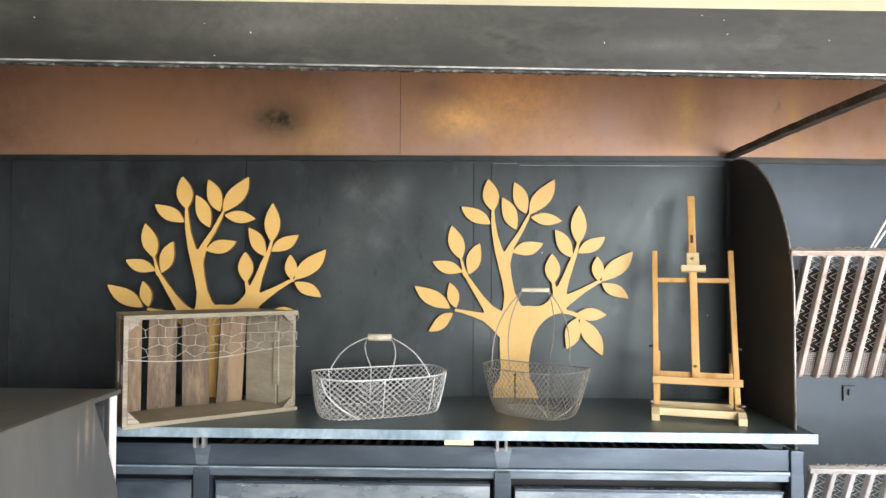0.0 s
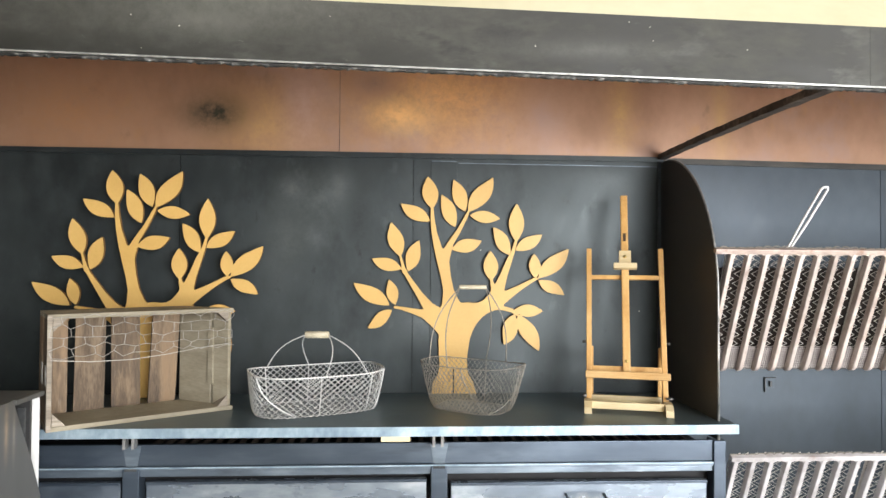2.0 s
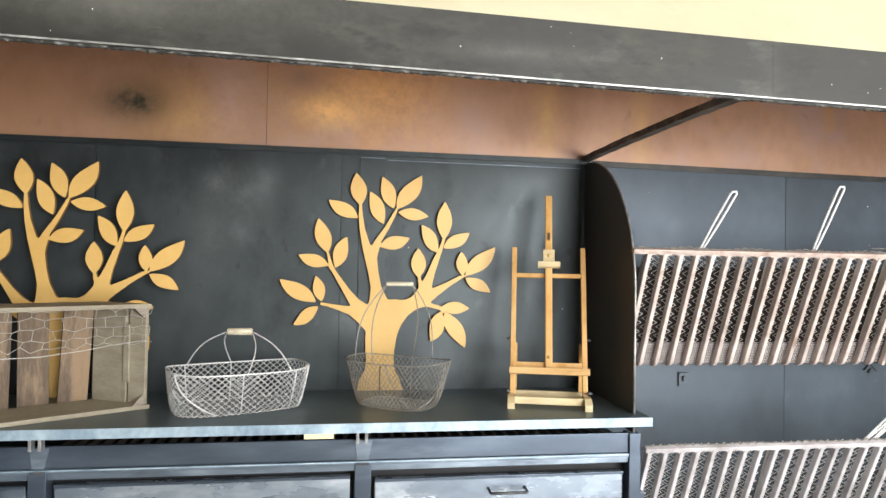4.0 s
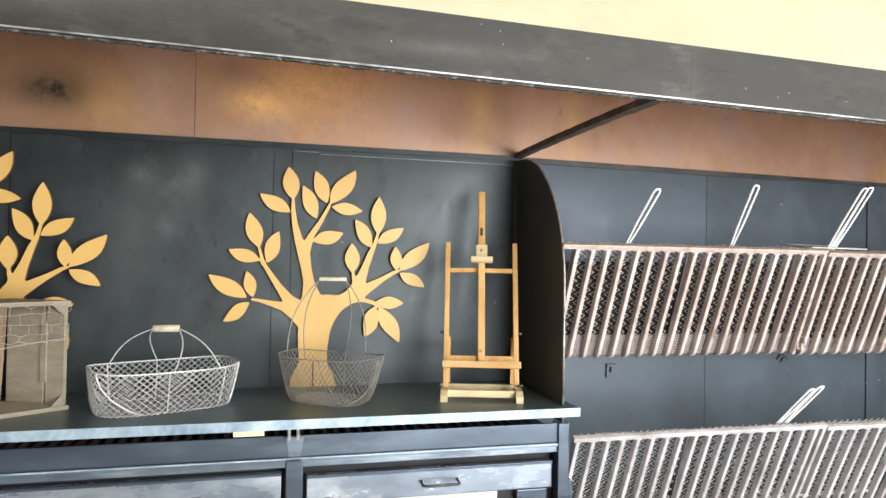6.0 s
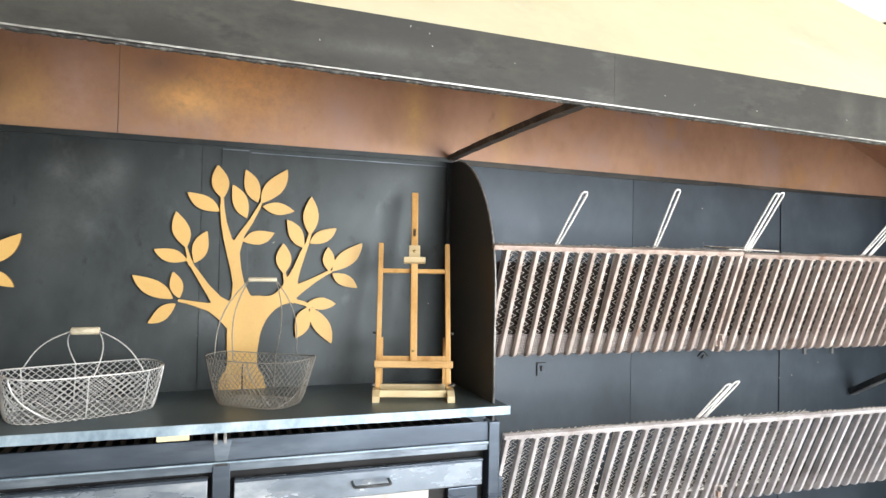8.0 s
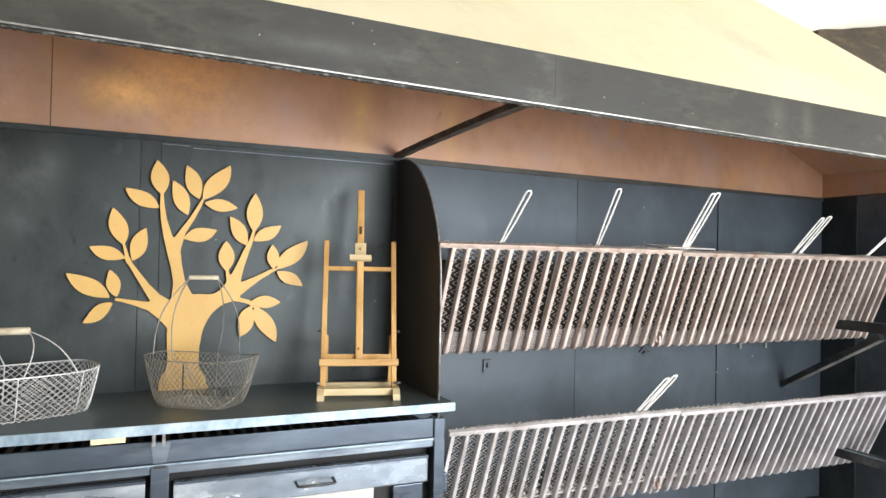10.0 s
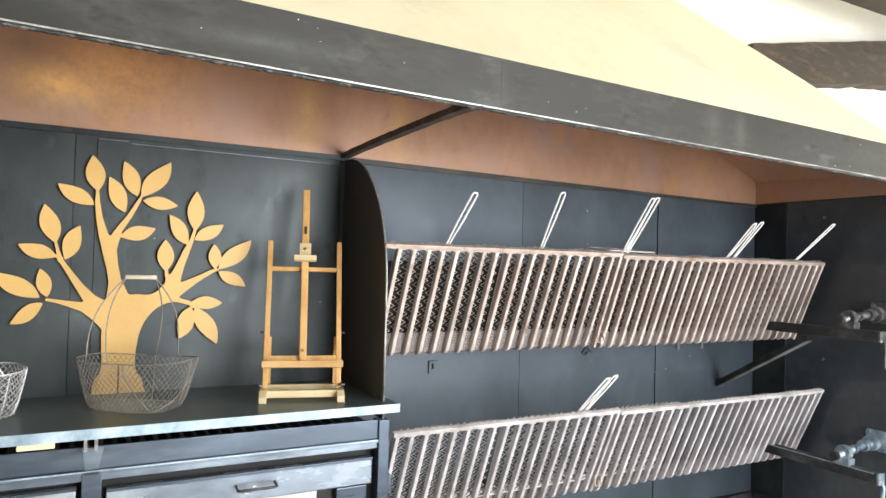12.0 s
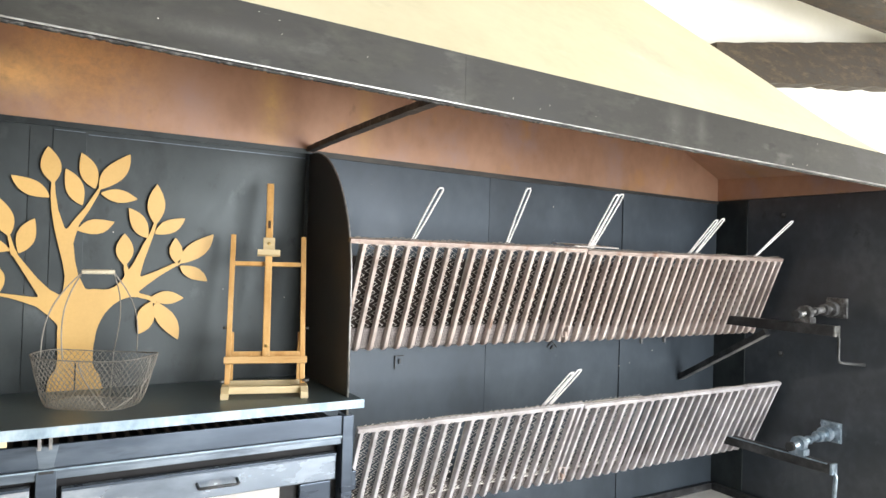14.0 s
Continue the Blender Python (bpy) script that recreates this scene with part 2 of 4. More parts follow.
M_OLDWIRE = material("old_chicken_wire", ((0.30, 0.285, 0.26), (0.50, 0.48, 0.445)), (0.4, 0.6), 0.3, 40, bump=0.0)
M_DULLWIRE = material("tarnished_wire", ((0.18, 0.165, 0.145), (0.38, 0.36, 0.32)), (0.4, 0.6), 0.4, 30, bump=0.0)
M_GRIP = material("worn_pale_grip", ((0.42, 0.36, 0.24), (0.62, 0.56, 0.42), (0.7, 0.65, 0.52)), (0.45, 0.65), 0, 25, (0.5, 3, 3), 80, 0.15)
# stained steel, toned down on the upper grates for the hood's shade
M_GRATE = material("heat_stained_grate", ((0.35, 0.275, 0.245), (0.57, 0.49, 0.455), (0.73, 0.67, 0.64)), (0.35, 0.55), 0.3, 7, (1, 1, 1), 45, 0.12, 0.14,
                   spots=(((0.27, 0.155, 0.105), 8.0, 0.60), ((0.80, 0.76, 0.72), 14.0, 0.64)))
M_RAIL = material("rusty_grate_rail", ((0.28, 0.21, 0.18), (0.45, 0.365, 0.325), (0.60, 0.53, 0.49)), (0.4, 0.6), 0.3, 8, (1, 1, 1), 45, 0.12, 0.05,
                  spots=((0.26, 0.14, 0.09), 14.0, 0.58))
M_MESHWIRE = material("chromed_grill_wire", ((0.55, 0.53, 0.50), (0.82, 0.80, 0.77)), (0.3, 0.5), 0.25, 20, bump=0.0)
M_PERF = material("perforated_sheet", ((0.28, 0.25, 0.245), (0.37, 0.335, 0.33), (0.44, 0.405, 0.40)), (0.4, 0.6), 0.3, 30, fine=130, bump=0.2)
def perforate(mat, pitch, hole):
    """Rows of small dark holes over a sheet."""
    n, l = mat.node_tree.nodes, mat.node_tree.links
    bsdf = n["Principled BSDF"]
    src = bsdf.inputs["Base Color"].links[0].from_socket
    co = n.new("ShaderNodeTexCoord")
    vor = n.new("ShaderNodeTexVoronoi")
    vor.inputs["Scale"].default_value, vor.inputs["Randomness"].default_value = 1 / pitch, 0.0
    l.new(co.outputs["Object"], vor.inputs["Vector"])
    cut = n.new("ShaderNodeMath")
    cut.operation = "LESS_THAN"
    cut.inputs[1].default_value = hole
    l.new(vor.outputs["Distance"], cut.inputs[0])
    mx = n.new("ShaderNodeMix")
    mx.data_type = "RGBA"
    l.new(cut.outputs[0], mx.inputs["Factor"])
    l.new(src, mx.inputs["A"])
    mx.inputs["B"].default_value = (0.03, 0.025, 0.022, 1)
    l.new(mx.outputs["Result"], bsdf.inputs["Base Color"])


perforate(M_PERF, 0.0062, 0.42)
# for sheets added behind the upper grills: dark brown in place of shade
M_GAPSHADE = material("shade_brown_sheet", ((0.010, 0.007, 0.006), (0.022, 0.015, 0.012), (0.045, 0.032, 0.026)), (0.6, 0.8), 0.1, 6, bump=0.1)
# lower grates: paler copy with the stronger light in its colour
M_GREYGRATE = material("paler_lit_grate", ((0.38, 0.35, 0.36), (0.63, 0.61, 0.635), (0.79, 0.78, 0.81)), (0.32, 0.5), 0.35, 7, (1, 1, 1), 45, 0.12, 0.14,
                       spots=(((0.33, 0.24, 0.21), 8.0, 0.63), ((0.85, 0.87, 0.92), 14.0, 0.64)))
M_CHROME = material("bright_steel_loop", ((0.84, 0.84, 0.84), (0.92, 0.92, 0.92)), (0.25, 0.35), 0.0, 10, bump=0.0)
M_BRACKET = material("black_steel_arm", ((0.02, 0.02, 0.022), (0.045, 0.047, 0.05), (0.12, 0.125, 0.13)), (0.35, 0.55), 0.4, 9, (1, 1, 1), 40, 0.08)
M_PIVOT = material("turned_steel", ((0.06, 0.06, 0.06), (0.15, 0.15, 0.15), (0.36, 0.37, 0.38)), (0.28, 0.5), 0.7, 22, (1, 1, 1), 60, 0.12)
M_PIVOTBLUE = material("zinc_plated_steel", ((0.14, 0.19, 0.24), (0.33, 0.42, 0.50), (0.64, 0.74, 0.82)), (0.28, 0.45), 0.7, 22, (1, 1, 1), 60, 0.12)
M_COVER = material("brushed_grey_sheet", ((0.098, 0.099, 0.096), (0.135, 0.134, 0.128), (0.18, 0.176, 0.165)), (0.30, 0.46), 0.3, 2.0, (1, 1.6, 0.5), 10, 0.02,
                   spots=(((0.20, 0.175, 0.15), 2.2, 0.56), ((0.11, 0.113, 0.11), 5.0, 0.60)),
                   # narrow warm patches paint reflected streaks onto the side sheet
                   patches=(((-0.92, 1.01, 1.05), (0.1, 0.016, 0.11), (0.42, 0.31, 0.22), 1.3), ((-0.92, 0.975, 1.02), (0.1, 0.010, 0.10), (0.36, 0.29, 0.23), 1.2), ((-0.92, 1.04, 1.04), (0.1, 0.012, 0.10), (0.35, 0.30, 0.26), 1.1)))
# near-white base colour carries the light on the rear flange
M_COVEREDGE = material("lit_flange", ((0.78, 0.78, 0.78), (0.88, 0.88, 0.88)), (0.3, 0.45), 0.0, 8, bump=0.0)
M_BRASS = material("brass_screw", ((0.5, 0.36, 0.12), (0.7, 0.52, 0.2)), (0.25, 0.4), 0.8, 20, bump=0.0)
M_TAG = material("cream_card_tag", ((0.72, 0.62, 0.36), (0.8, 0.7, 0.46)), (0.6, 0.75), 0, 15, bump=0.02)
M_HEARTH = material("pale_hearth_slab", ((0.48, 0.47, 0.45), (0.60, 0.59, 0.57), (0.68, 0.67, 0.65)), (0.6, 0.8), 0, 5, fine=40, bump=0.2)
# unseen floor, made pale so that it bounces light up under the hood
M_FLOOR = material("bounce_floor", ((0.40, 0.37, 0.33), (0.52, 0.49, 0.45), (0.60, 0.57, 0.53)), (0.5, 0.7), 0, 3, fine=30, bump=0.2, piece=0.1)
M_KNOT = material("dark_stain", ((0.03, 0.018, 0.01), (0.07, 0.04, 0.02)), (0.5, 0.6), 0, 20, bump=0.0)


# ---- mesh helpers ----
def part(name, bm, mat, parent=None, label="", smooth=False, kind=""):
    me = bpy.data.meshes.new(name)
    bm.normal_update()
    bm.to_mesh(me)
    bm.free()
    for m in mat if isinstance(mat, (list, tuple)) else (mat,):
        me.materials.append(m)
    if smooth:
        for p in me.polygons:
            p.use_smooth = True
    ob = new(name, me)
    ob.parent = parent
    if label:
        ob["label"] = label
    if kind:
        ob["kind"] = kind
    return ob


def thing(name, label, category, group="", m=None):
    ob = new(name)
    if m is not None:
        ob.matrix_world = m
    return tagged(ob, label, category, group)


def box(x0, x1, y0, y1, z0, z1, bevel=0.0, m=None, bm=None):
    bm = bm or bmesh.new()
    made = bmesh.ops.create_cube(bm, size=1)["verts"]
    bmesh.ops.transform(bm, verts=made, matrix=Matrix.LocRotScale(((x0 + x1) / 2, (y0 + y1) / 2, (z0 + z1) / 2), None,
                                                                  (abs(x1 - x0), abs(y1 - y0), abs(z1 - z0))))
    if bevel:
        edges = list({e for v in made for e in v.link_edges})
        r = bmesh.ops.bevel(bm, geom=edges, offset=bevel, segments=2, profile=0.6, affect="EDGES")
        made = list({v for f in r["faces"] for v in f.verts} | {v for v in made if v.is_valid})
    if m is not None:
        bmesh.ops.transform(bm, verts=made, matrix=m)
    return bm


def tube(pts, r, sides=6, bm=None, closed=False, r2=None):
    """A round bar along a line of points, thinning to r2."""
    bm = bm or bmesh.new()
    pts = [Vector(p) for p in pts]
    n = len(pts)
    rings = []
    for i, p in enumerate(pts):
        a = pts[i - 1] if i or closed else p
        b = pts[(i + 1) % n] if i + 1 < n or closed else p
        d = (b - a).normalized()
        q = d.to_track_quat("Z", "Y").to_matrix()
        rad = r if r2 is None else r + (r2 - r) * i / max(1, n - 1)
        rings.append([bm.verts.new(p + q @ Vector((math.cos(2 * math.pi * k / sides), math.sin(2 * math.pi * k / sides), 0)) * rad) for k in range(sides)])
    for i in range(n if closed else n - 1):
        a, b = rings[i], rings[(i + 1) % n]
        best = min(range(sides), key=lambda s: (a[0].co - b[s].co).length)
        for k in range(sides):
            bm.faces.new((a[k], a[(k + 1) % sides], b[(k + 1 + best) % sides], b[(k + best) % sides]))
    if not closed:
        bm.faces.new(rings[0][::-1])
        bm.faces.new(rings[-1])
    return bm


def prism(outline, depth, axis="y", at=0.0, bm=None):
    """A flat outline of (u, v) pushed out by depth along an axis: y takes (x, z), x takes (y, z)."""
    bm = bm or bmesh.new()

    def put(u, v, d):
        return (u, d, v) if axis == "y" else (d, u, v) if axis == "x" else (u, v, d)
    a = [bm.verts.new(put(u, v, at)) for u, v in outline]
    b = [bm.verts.new(put(u, v, at + depth)) for u, v in outline]
    bm.faces.new(a)
    bm.faces.new(b[::-1])
    for i in range(len(a)):
        j = (i + 1) % len(a)
        bm.faces.new((a[j], a[i], b[i], b[j]))
    bmesh.ops.recalc_face_normals(bm, faces=bm.faces)
    return bm


def arc(cx, cy, rx, ry, a0, a1, n):
    return [(cx + rx * math.cos(radians(a0 + (a1 - a0) * i / n)), cy + ry * math.sin(radians(a0 + (a1 - a0) * i / n))) for i in range(n + 1)]


def rim(x):
    """Height of the lower edge of the hood, which falls slightly to one end."""
    return 1.822 - 0.0135 * max(0.0, x - 0.7)


def sloped_bar(x0, x1, drop):
    """A thin bar along the wall, a little below the hood's edge."""
    return prism(((x0, rim(x0) - drop - 0.002), (x1, rim(x1) - drop - 0.002), (x1, rim(x1) - drop), (x0, rim(x0) - drop)), 0.0025, at=1.7155)


# ---- the room ----
BACK, XR = 1.722, 3.185
floor = tagged(part("floor", box(-4, 7, -4, 2.4, -0.12, 0), M_FLOOR), "unseen floor of the room, kept pale to bounce light upward", "floor", kind="structure")
ceiling = tagged(part("ceiling", box(-4, 7, -4, 2.4, 3.6, 3.75), M_WHITE), "whitewashed ceiling high above the hood", "ceiling", kind="structure")
tagged(part("wall_north", box(-4.2, 7.2, 1.9, 2.1, 0, 3.6), M_WHITE), "bright whitewashed wall behind the hood", "wall", kind="structure")
tagged(part("wall_west", box(-4.2, -4, -4, 1.9, 0, 3.6), M_ROOM), "plain unseen wall, toned to limit bounced light", "wall", kind="structure")
bm = box(7, 7.2, -4, -0.9, 0, 3.6)
box(7, 7.2, 1.7, 1.9, 0, 3.6, bm=bm), box(7, 7.2, -0.9, 1.7, 0, 1.0, bm=bm), box(7, 7.2, -0.9, 1.7, 2.8, 3.6, bm=bm)
tagged(part("wall_east", bm, M_WHITE), "plain unseen wall with an opening made for the added east lamp", "wall", kind="structure")
bm = box(-4.2, 1.1, -4.2, -4, 0, 3.6)
box(4.3, 7.2, -4.2, -4, 0, 3.6, bm=bm), box(1.1, 4.3, -4.2, -4, 0, 0.12, bm=bm), box(1.1, 4.3, -4.2, -4, 2.85, 3.6, bm=bm)
tagged(part("wall_south", bm, M_ROOM), "plain unseen wall with a wide opening, toned to limit bounced light", "wall", kind="structure")

# steel-clad alcove: back wall with its sheets, side wall, hearth
alcove = tagged(part("wall_alcove", box(-2.6, XR + 0.1, BACK + 0.006, 1.88, 0, 2.15), M_CABDARK), "black steel backing behind the sheets", "wall", kind="structure")
joints = (-2.4, -1.6, -0.774, 0.014, 0.874, 1.69, 2.48, XR)
for a, b in zip(joints, joints[1:]):
    gap = 0.007 if abs(b - 2.48) < 0.01 else 0.001
    bm = bmesh.new()
    prism(((a + 0.001, 0.2), (b - gap, 0.2), (b - gap, rim(b)), (a + 0.001, rim(a))), 0.006, at=BACK, bm=bm)
    part("steel_sheet", bm, M_WALL if b < 0.9 else M_BLUEWALL, alcove)
flecks = random.Random(5)
bm = bmesh.new()
for _ in range(26):
    bmesh.ops.create_icosphere(bm, subdivisions=1, radius=flecks.uniform(0.0007, 0.0021), matrix=Matrix.Translation((flecks.uniform(-0.4, 2.9), BACK - 0.0003, flecks.uniform(0.6, 1.78))))
part("paint_fleck", bm, M_WHITE, alcove, "tiny pale paint flecks", kind="stuff")
# narrow cover strip behind the tree
part("joint_strip", box(0.075, 0.165, BACK - 0.004, BACK - 0.0005, 1.1, rim(0.1) - 0.022, 0.001), M_WALL, alcove)
for x0, x1, dz in ((0.078, 0.162, 0.023), (0.170, 0.868, 0.029)):
    part("edge_line", sloped_bar(x0, x1, dz), M_LEDGE, alcove, "worn pale top edge of a sheet")
east = tagged(part("wall_alcove_side", box(XR, XR + 0.06, 0.74, BACK, 0.2, rim(XR)), M_RIGHT), "black waxed steel side wall of the alcove", "wall", kind="structure")
part("corner_flange", box(XR - 0.004, XR - 0.0005, 1.545, BACK - 0.002, 0.2, rim(XR) - 0.002), M_WALL, east)
part("seam", box(XR - 0.0055, XR - 0.0005, 1.535, 1.545, 0.2, rim(XR) - 0.002, 0.001), M_WALL, east)
tagged(part("wall_alcove_west", box(-2.66, -2.6, 0.74, 1.88, 0.2, 1.82), M_RIGHT), "black waxed steel side wall of the alcove", "wall", kind="structure")
hearth = tagged(part("hearth", box(0.95, XR - 0.002, 0.75, BACK - 0.002, 0, 0.25), M_HEARTH), "pale grey hearth slab", "hearth", kind="structure")
bm = box(0.96, XR - 0.012, BACK - 0.03, BACK - 0.008, 0.25, 0.285, 0.002)
part("back_angle", bm, M_BRACKET, hearth)
part("side_angle", box(XR - 0.036, XR - 0.01, 0.78, BACK - 0.032, 0.25, 0.285, 0.002), M_BRACKET, hearth)


# ---- the hood ----
hood = thing("hood", "cream plaster hood with black steel front beam and copper lining", "hood")
Y0 = 0.72
X0, X1 = -2.7, 3.26


def rim_front(x):
    """The same along the front beam."""
    return 1.829 - 0.0195 * x


def sloped(x0, x1, y0, y1, lo, hi, bm=None, line=rim):
    bm = bm or bmesh.new()
    v = [bm.verts.new((x, y, line(x) + d)) for x in (x0, x1) for y in (y0, y1) for d in (lo, hi)]
    for f in ((0, 1, 3, 2), (4, 6, 7, 5), (0, 4, 5, 1), (2, 3, 7, 6), (0, 2, 6, 4), (1, 5, 7, 3)):
        bm.faces.new([v[i] for i in f])
    bmesh.ops.recalc_face_normals(bm, faces=bm.faces)
    return bm


JOIN = 0.925
part("front_beam", sloped(X0, JOIN - 0.0003, Y0, Y0 + 0.012, 0.0, 0.121, line=rim_front), M_BEAM, hood, "black steel beam with pale smears")
part("front_beam", sloped(JOIN + 0.0003, X1, Y0, Y0 + 0.012, 0.0, 0.121, line=rim_front), M_BEAM, hood, "black steel beam with pale smears")
part("lip", sloped(X0, X1, Y0 - 0.003, Y0 + 0.011, -0.004, -0.0005, line=rim_front), M_EDGE, hood, "worn bright lower edge")
bm = bmesh.new()
ring = None
steps = 1600
for i in range(steps + 1):
    x = X0 + (X1 - X0) * i / steps
    d = 0.005 + 0.003 * noise.noise((x * 140, 0, 3)) + 0.002 * noise.noise((x * 31, 4, 3))
    w = 0.010 + 0.005 * noise.noise((x * 40, 9, 1))
    q = [bm.verts.new((x, Y0 + 0.001 + yy, rim_front(x) - 0.0055 - zz)) for yy, zz in ((0.0, 0), (0.002, d * 0.75), (w * 0.6, d), (w + 0.003, 0))]
    if ring:
        for k in range(4):
            bm.faces.new((ring[k], ring[(k + 1) % 4], q[(k + 1) % 4], q[k]))
    ring = q
bmesh.ops.recalc_face_normals(bm, faces=bm.faces)
part("weld_bead", bm, M_WELD, hood, "rough black weld under the beam")
part("end_beam", sloped(X1, X1 + 0.012, Y0, 1.89, 0.0, 0.121, line=rim_front), M_BEAM, hood)
bm = bmesh.new()
specks = random.Random(11)
for _ in range(20):
    x = specks.uniform(-1.2, 2.4)
    bmesh.ops.create_icosphere(bm, subdivisions=1, radius=specks.uniform(0.0006, 0.0013), matrix=Matrix.Translation((x, Y0 - 0.0004, rim_front(x) + specks.uniform(0.01, 0.115))))
part("paint_speck", bm, M_WHITE, hood, "tiny white paint specks", kind="stuff")

# plaster pyramid over the beam
zt = 0.121
bm = bmesh.new()
N = 40
rows_ = []
for j in range(13):
    k = j / 12 * 1.17
    xl, xr = -2.7 + 0.8 * k, 2.745 - 0.80 * k
    row = []
    for i in range(N + 1):
        xx = xl + (xr - xl) * i / N
        wob = 0.004 * noise.noise((xx * 2.2, k * 3, 1.0))
        row.append(bm.verts.new((xx, Y0 + 0.004 + k + wob, rim_front(xx) + zt + 0.001 + k * 1.0)))
    rows_.append(row)
for r0, r1 in zip(rows_, rows_[1:]):
    for i in range(N):
        bm.faces.new((r0[i], r0[i + 1], r1[i + 1], r1[i]))
# side slope down to the end of the beam
side = []
for row in rows_:
    p = row[-1]
    side.append((p, bm.verts.new((X1 + 0.008, min(p.co.y, 1.889), rim_front(X1) + zt + 0.002))))
for (p, q), (p2, q2) in zip(side, side[1:]):
    bm.faces.new((p, q, q2, p2))
part("plaster_face", bm, M_PLASTER, hood, "smooth cream plaster slope", smooth=False)

# copper lining: upright back sheets, upright side band, sloping side, and an unseen lid added to block outside light
LID = 2.16
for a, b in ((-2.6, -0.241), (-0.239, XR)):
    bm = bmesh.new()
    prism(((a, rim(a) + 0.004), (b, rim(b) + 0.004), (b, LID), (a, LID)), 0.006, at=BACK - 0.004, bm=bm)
    part("copper_sheet", bm, M_COPPER, hood, "brown heat-tinted copper sheet with a painted golden glow")
part("wall_trim", sloped(-2.6, 0.884, BACK - 0.012, BACK - 0.0045, -0.014, 0.004), M_WALL, hood)
part("wall_trim", sloped(0.896, 2.1, BACK - 0.012, BACK - 0.0045, -0.019, 0.001), M_EDGETRIM, hood, "scorched trim below the copper")
part("wall_trim", sloped(2.101, XR, BACK - 0.012, BACK - 0.0045, -0.014, 0.001), M_EDGETRIM, hood, "scorched trim below the copper")
prof = [(Y0 + 0.014, rim(XR) + 0.004), (BACK - 0.005, rim(XR) + 0.004), (BACK - 0.005, rim(XR) + 0.121), (Y0 + 0.014, rim_front(XR) + 0.10)]
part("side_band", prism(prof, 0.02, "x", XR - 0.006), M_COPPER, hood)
corner_a, corner_b, corner_c = (XR - 0.004, Y0 + 0.014, rim_front(XR) + 0.10), (XR - 0.004, BACK - 0.005, rim(XR) + 0.121), (2.6, BACK - 0.005, LID)


def sheet(points, thick):
    """A thin sheet through points, thickened upwards."""
    bm = bmesh.new()
    lo = [bm.verts.new(p) for p in points]
    hi = [bm.verts.new(Vector(p) + Vector((0, 0, thick))) for p in points]
    bm.faces.new(lo)
    bm.faces.new(hi[::-1])
    for i in range(len(lo)):
        j = (i + 1) % len(lo)
        bm.faces.new((lo[j], lo[i], hi[i], hi[j]))
    bmesh.ops.recalc_face_normals(bm, faces=bm.faces)
    return bm


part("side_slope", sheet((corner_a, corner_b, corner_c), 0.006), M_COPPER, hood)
part("unseen_lid", sheet((corner_a, corner_c, (-2.6, BACK - 0.005, LID), (-2.6, Y0 + 0.014, 1.94)), 0.006), M_COPPER, hood)
# strut from the back wall to the beam
bm = bmesh.new()
ring = None
for i in range(41):
    t = i / 40
    y, z = BACK - 0.012 - (BACK - 0.012 - Y0 - 0.013) * t, rim(0.9) + 0.004 + 0.004 * math.sin(math.pi * t) + 0.004 * t
    q = [bm.verts.new((0.884 + dx, y, z + dz + 0.0022 * noise.noise((i * 1.7, dx * 90, dz * 90)))) for dx, dz in ((-0.014, -0.009), (0.014, -0.009), (0.014, 0.009), (-0.014, 0.009))]
    if ring:
        for k in range(4):
            bm.faces.new((ring[k], ring[(k + 1) % 4], q[(k + 1) % 4], q[k]))
    else:
        bm.faces.new(q[::-1])
    ring = q
bm.faces.new(ring)
bmesh.ops.recalc_face_normals(bm, faces=bm.faces)
M_STRUT = material("scorched_strut_steel", ((0.02, 0.018, 0.016), (0.07, 0.058, 0.05), (0.22, 0.18, 0.155)), (0.5, 0.75), 0.2, 18, (1, 1, 1), 80, 0.5)
part("strut", bm, M_STRUT, hood, "rough black steel strut")

# ---- timbers ----
rafter = thing("rafter", "rough dark oak rafter against the white wall", "beam")
bm = bmesh.new()
for i in range(50):
    x = 3.235 + i * 0.06
    hi = 2.688 + 0.191 * (x - 3.235) + 0.006 * noise.noise((x * 6, 2, 0))
    lo = 2.478 + 0.131 * (x - 3.235) + 0.018 * noise.noise((x * 5, 0, 0)) + 0.008 * noise.noise((x * 19, 0, 0))
    ring = [bm.verts.new((x, yy, zz)) for yy, zz in ((1.79, lo), (1.89, lo - 0.004), (1.89, hi), (1.79, hi))]
    if i:
        for k in range(4):
            bm.faces.new((last[k], last[(k + 1) % 4], ring[(k + 1) % 4], ring[k]))
    else:
        bm.faces.new(ring[::-1])
    last = ring
bm.faces.new(last)
bmesh.ops.recalc_face_normals(bm, faces=bm.faces)
part("timber", bm, M_TIMBER, rafter)
purlin = thing("purlin", "dark oak purlin under the ceiling", "beam")
part("timber", box(3.3, 7.0, 1.34, 1.6, 2.955, 3.25, 0.012), M_TIMBER, purlin)


# ---- worktop and cabinet ----
SH = 1.0          # top of the worktop
worktop = thing("worktop", "blue-grey zinc worktop with a painted bright sheen on its front edge", "worktop")
part("top_sheet", box(-2.4, 0.922, 1.256, BACK - 0.001, SH - 0.024, SH, 0.0015), M_ZINC, worktop)
part("edge_strip", box(-2.4, 0.925, 1.2515, 1.2555, SH - 0.026, SH + 0.0005, 0.0008), M_ZINCEDGE, worktop, "brushed zinc edge strip with sky sheen in its colour")
for x in (-0.769, -0.745, 0.072, 0.096):
    part("clip", box(x - 0.004, x + 0.004, 1.288, 1.312, 0.935, SH - 0.0265, 0.001), M_EDGE, worktop, "small bright clip")
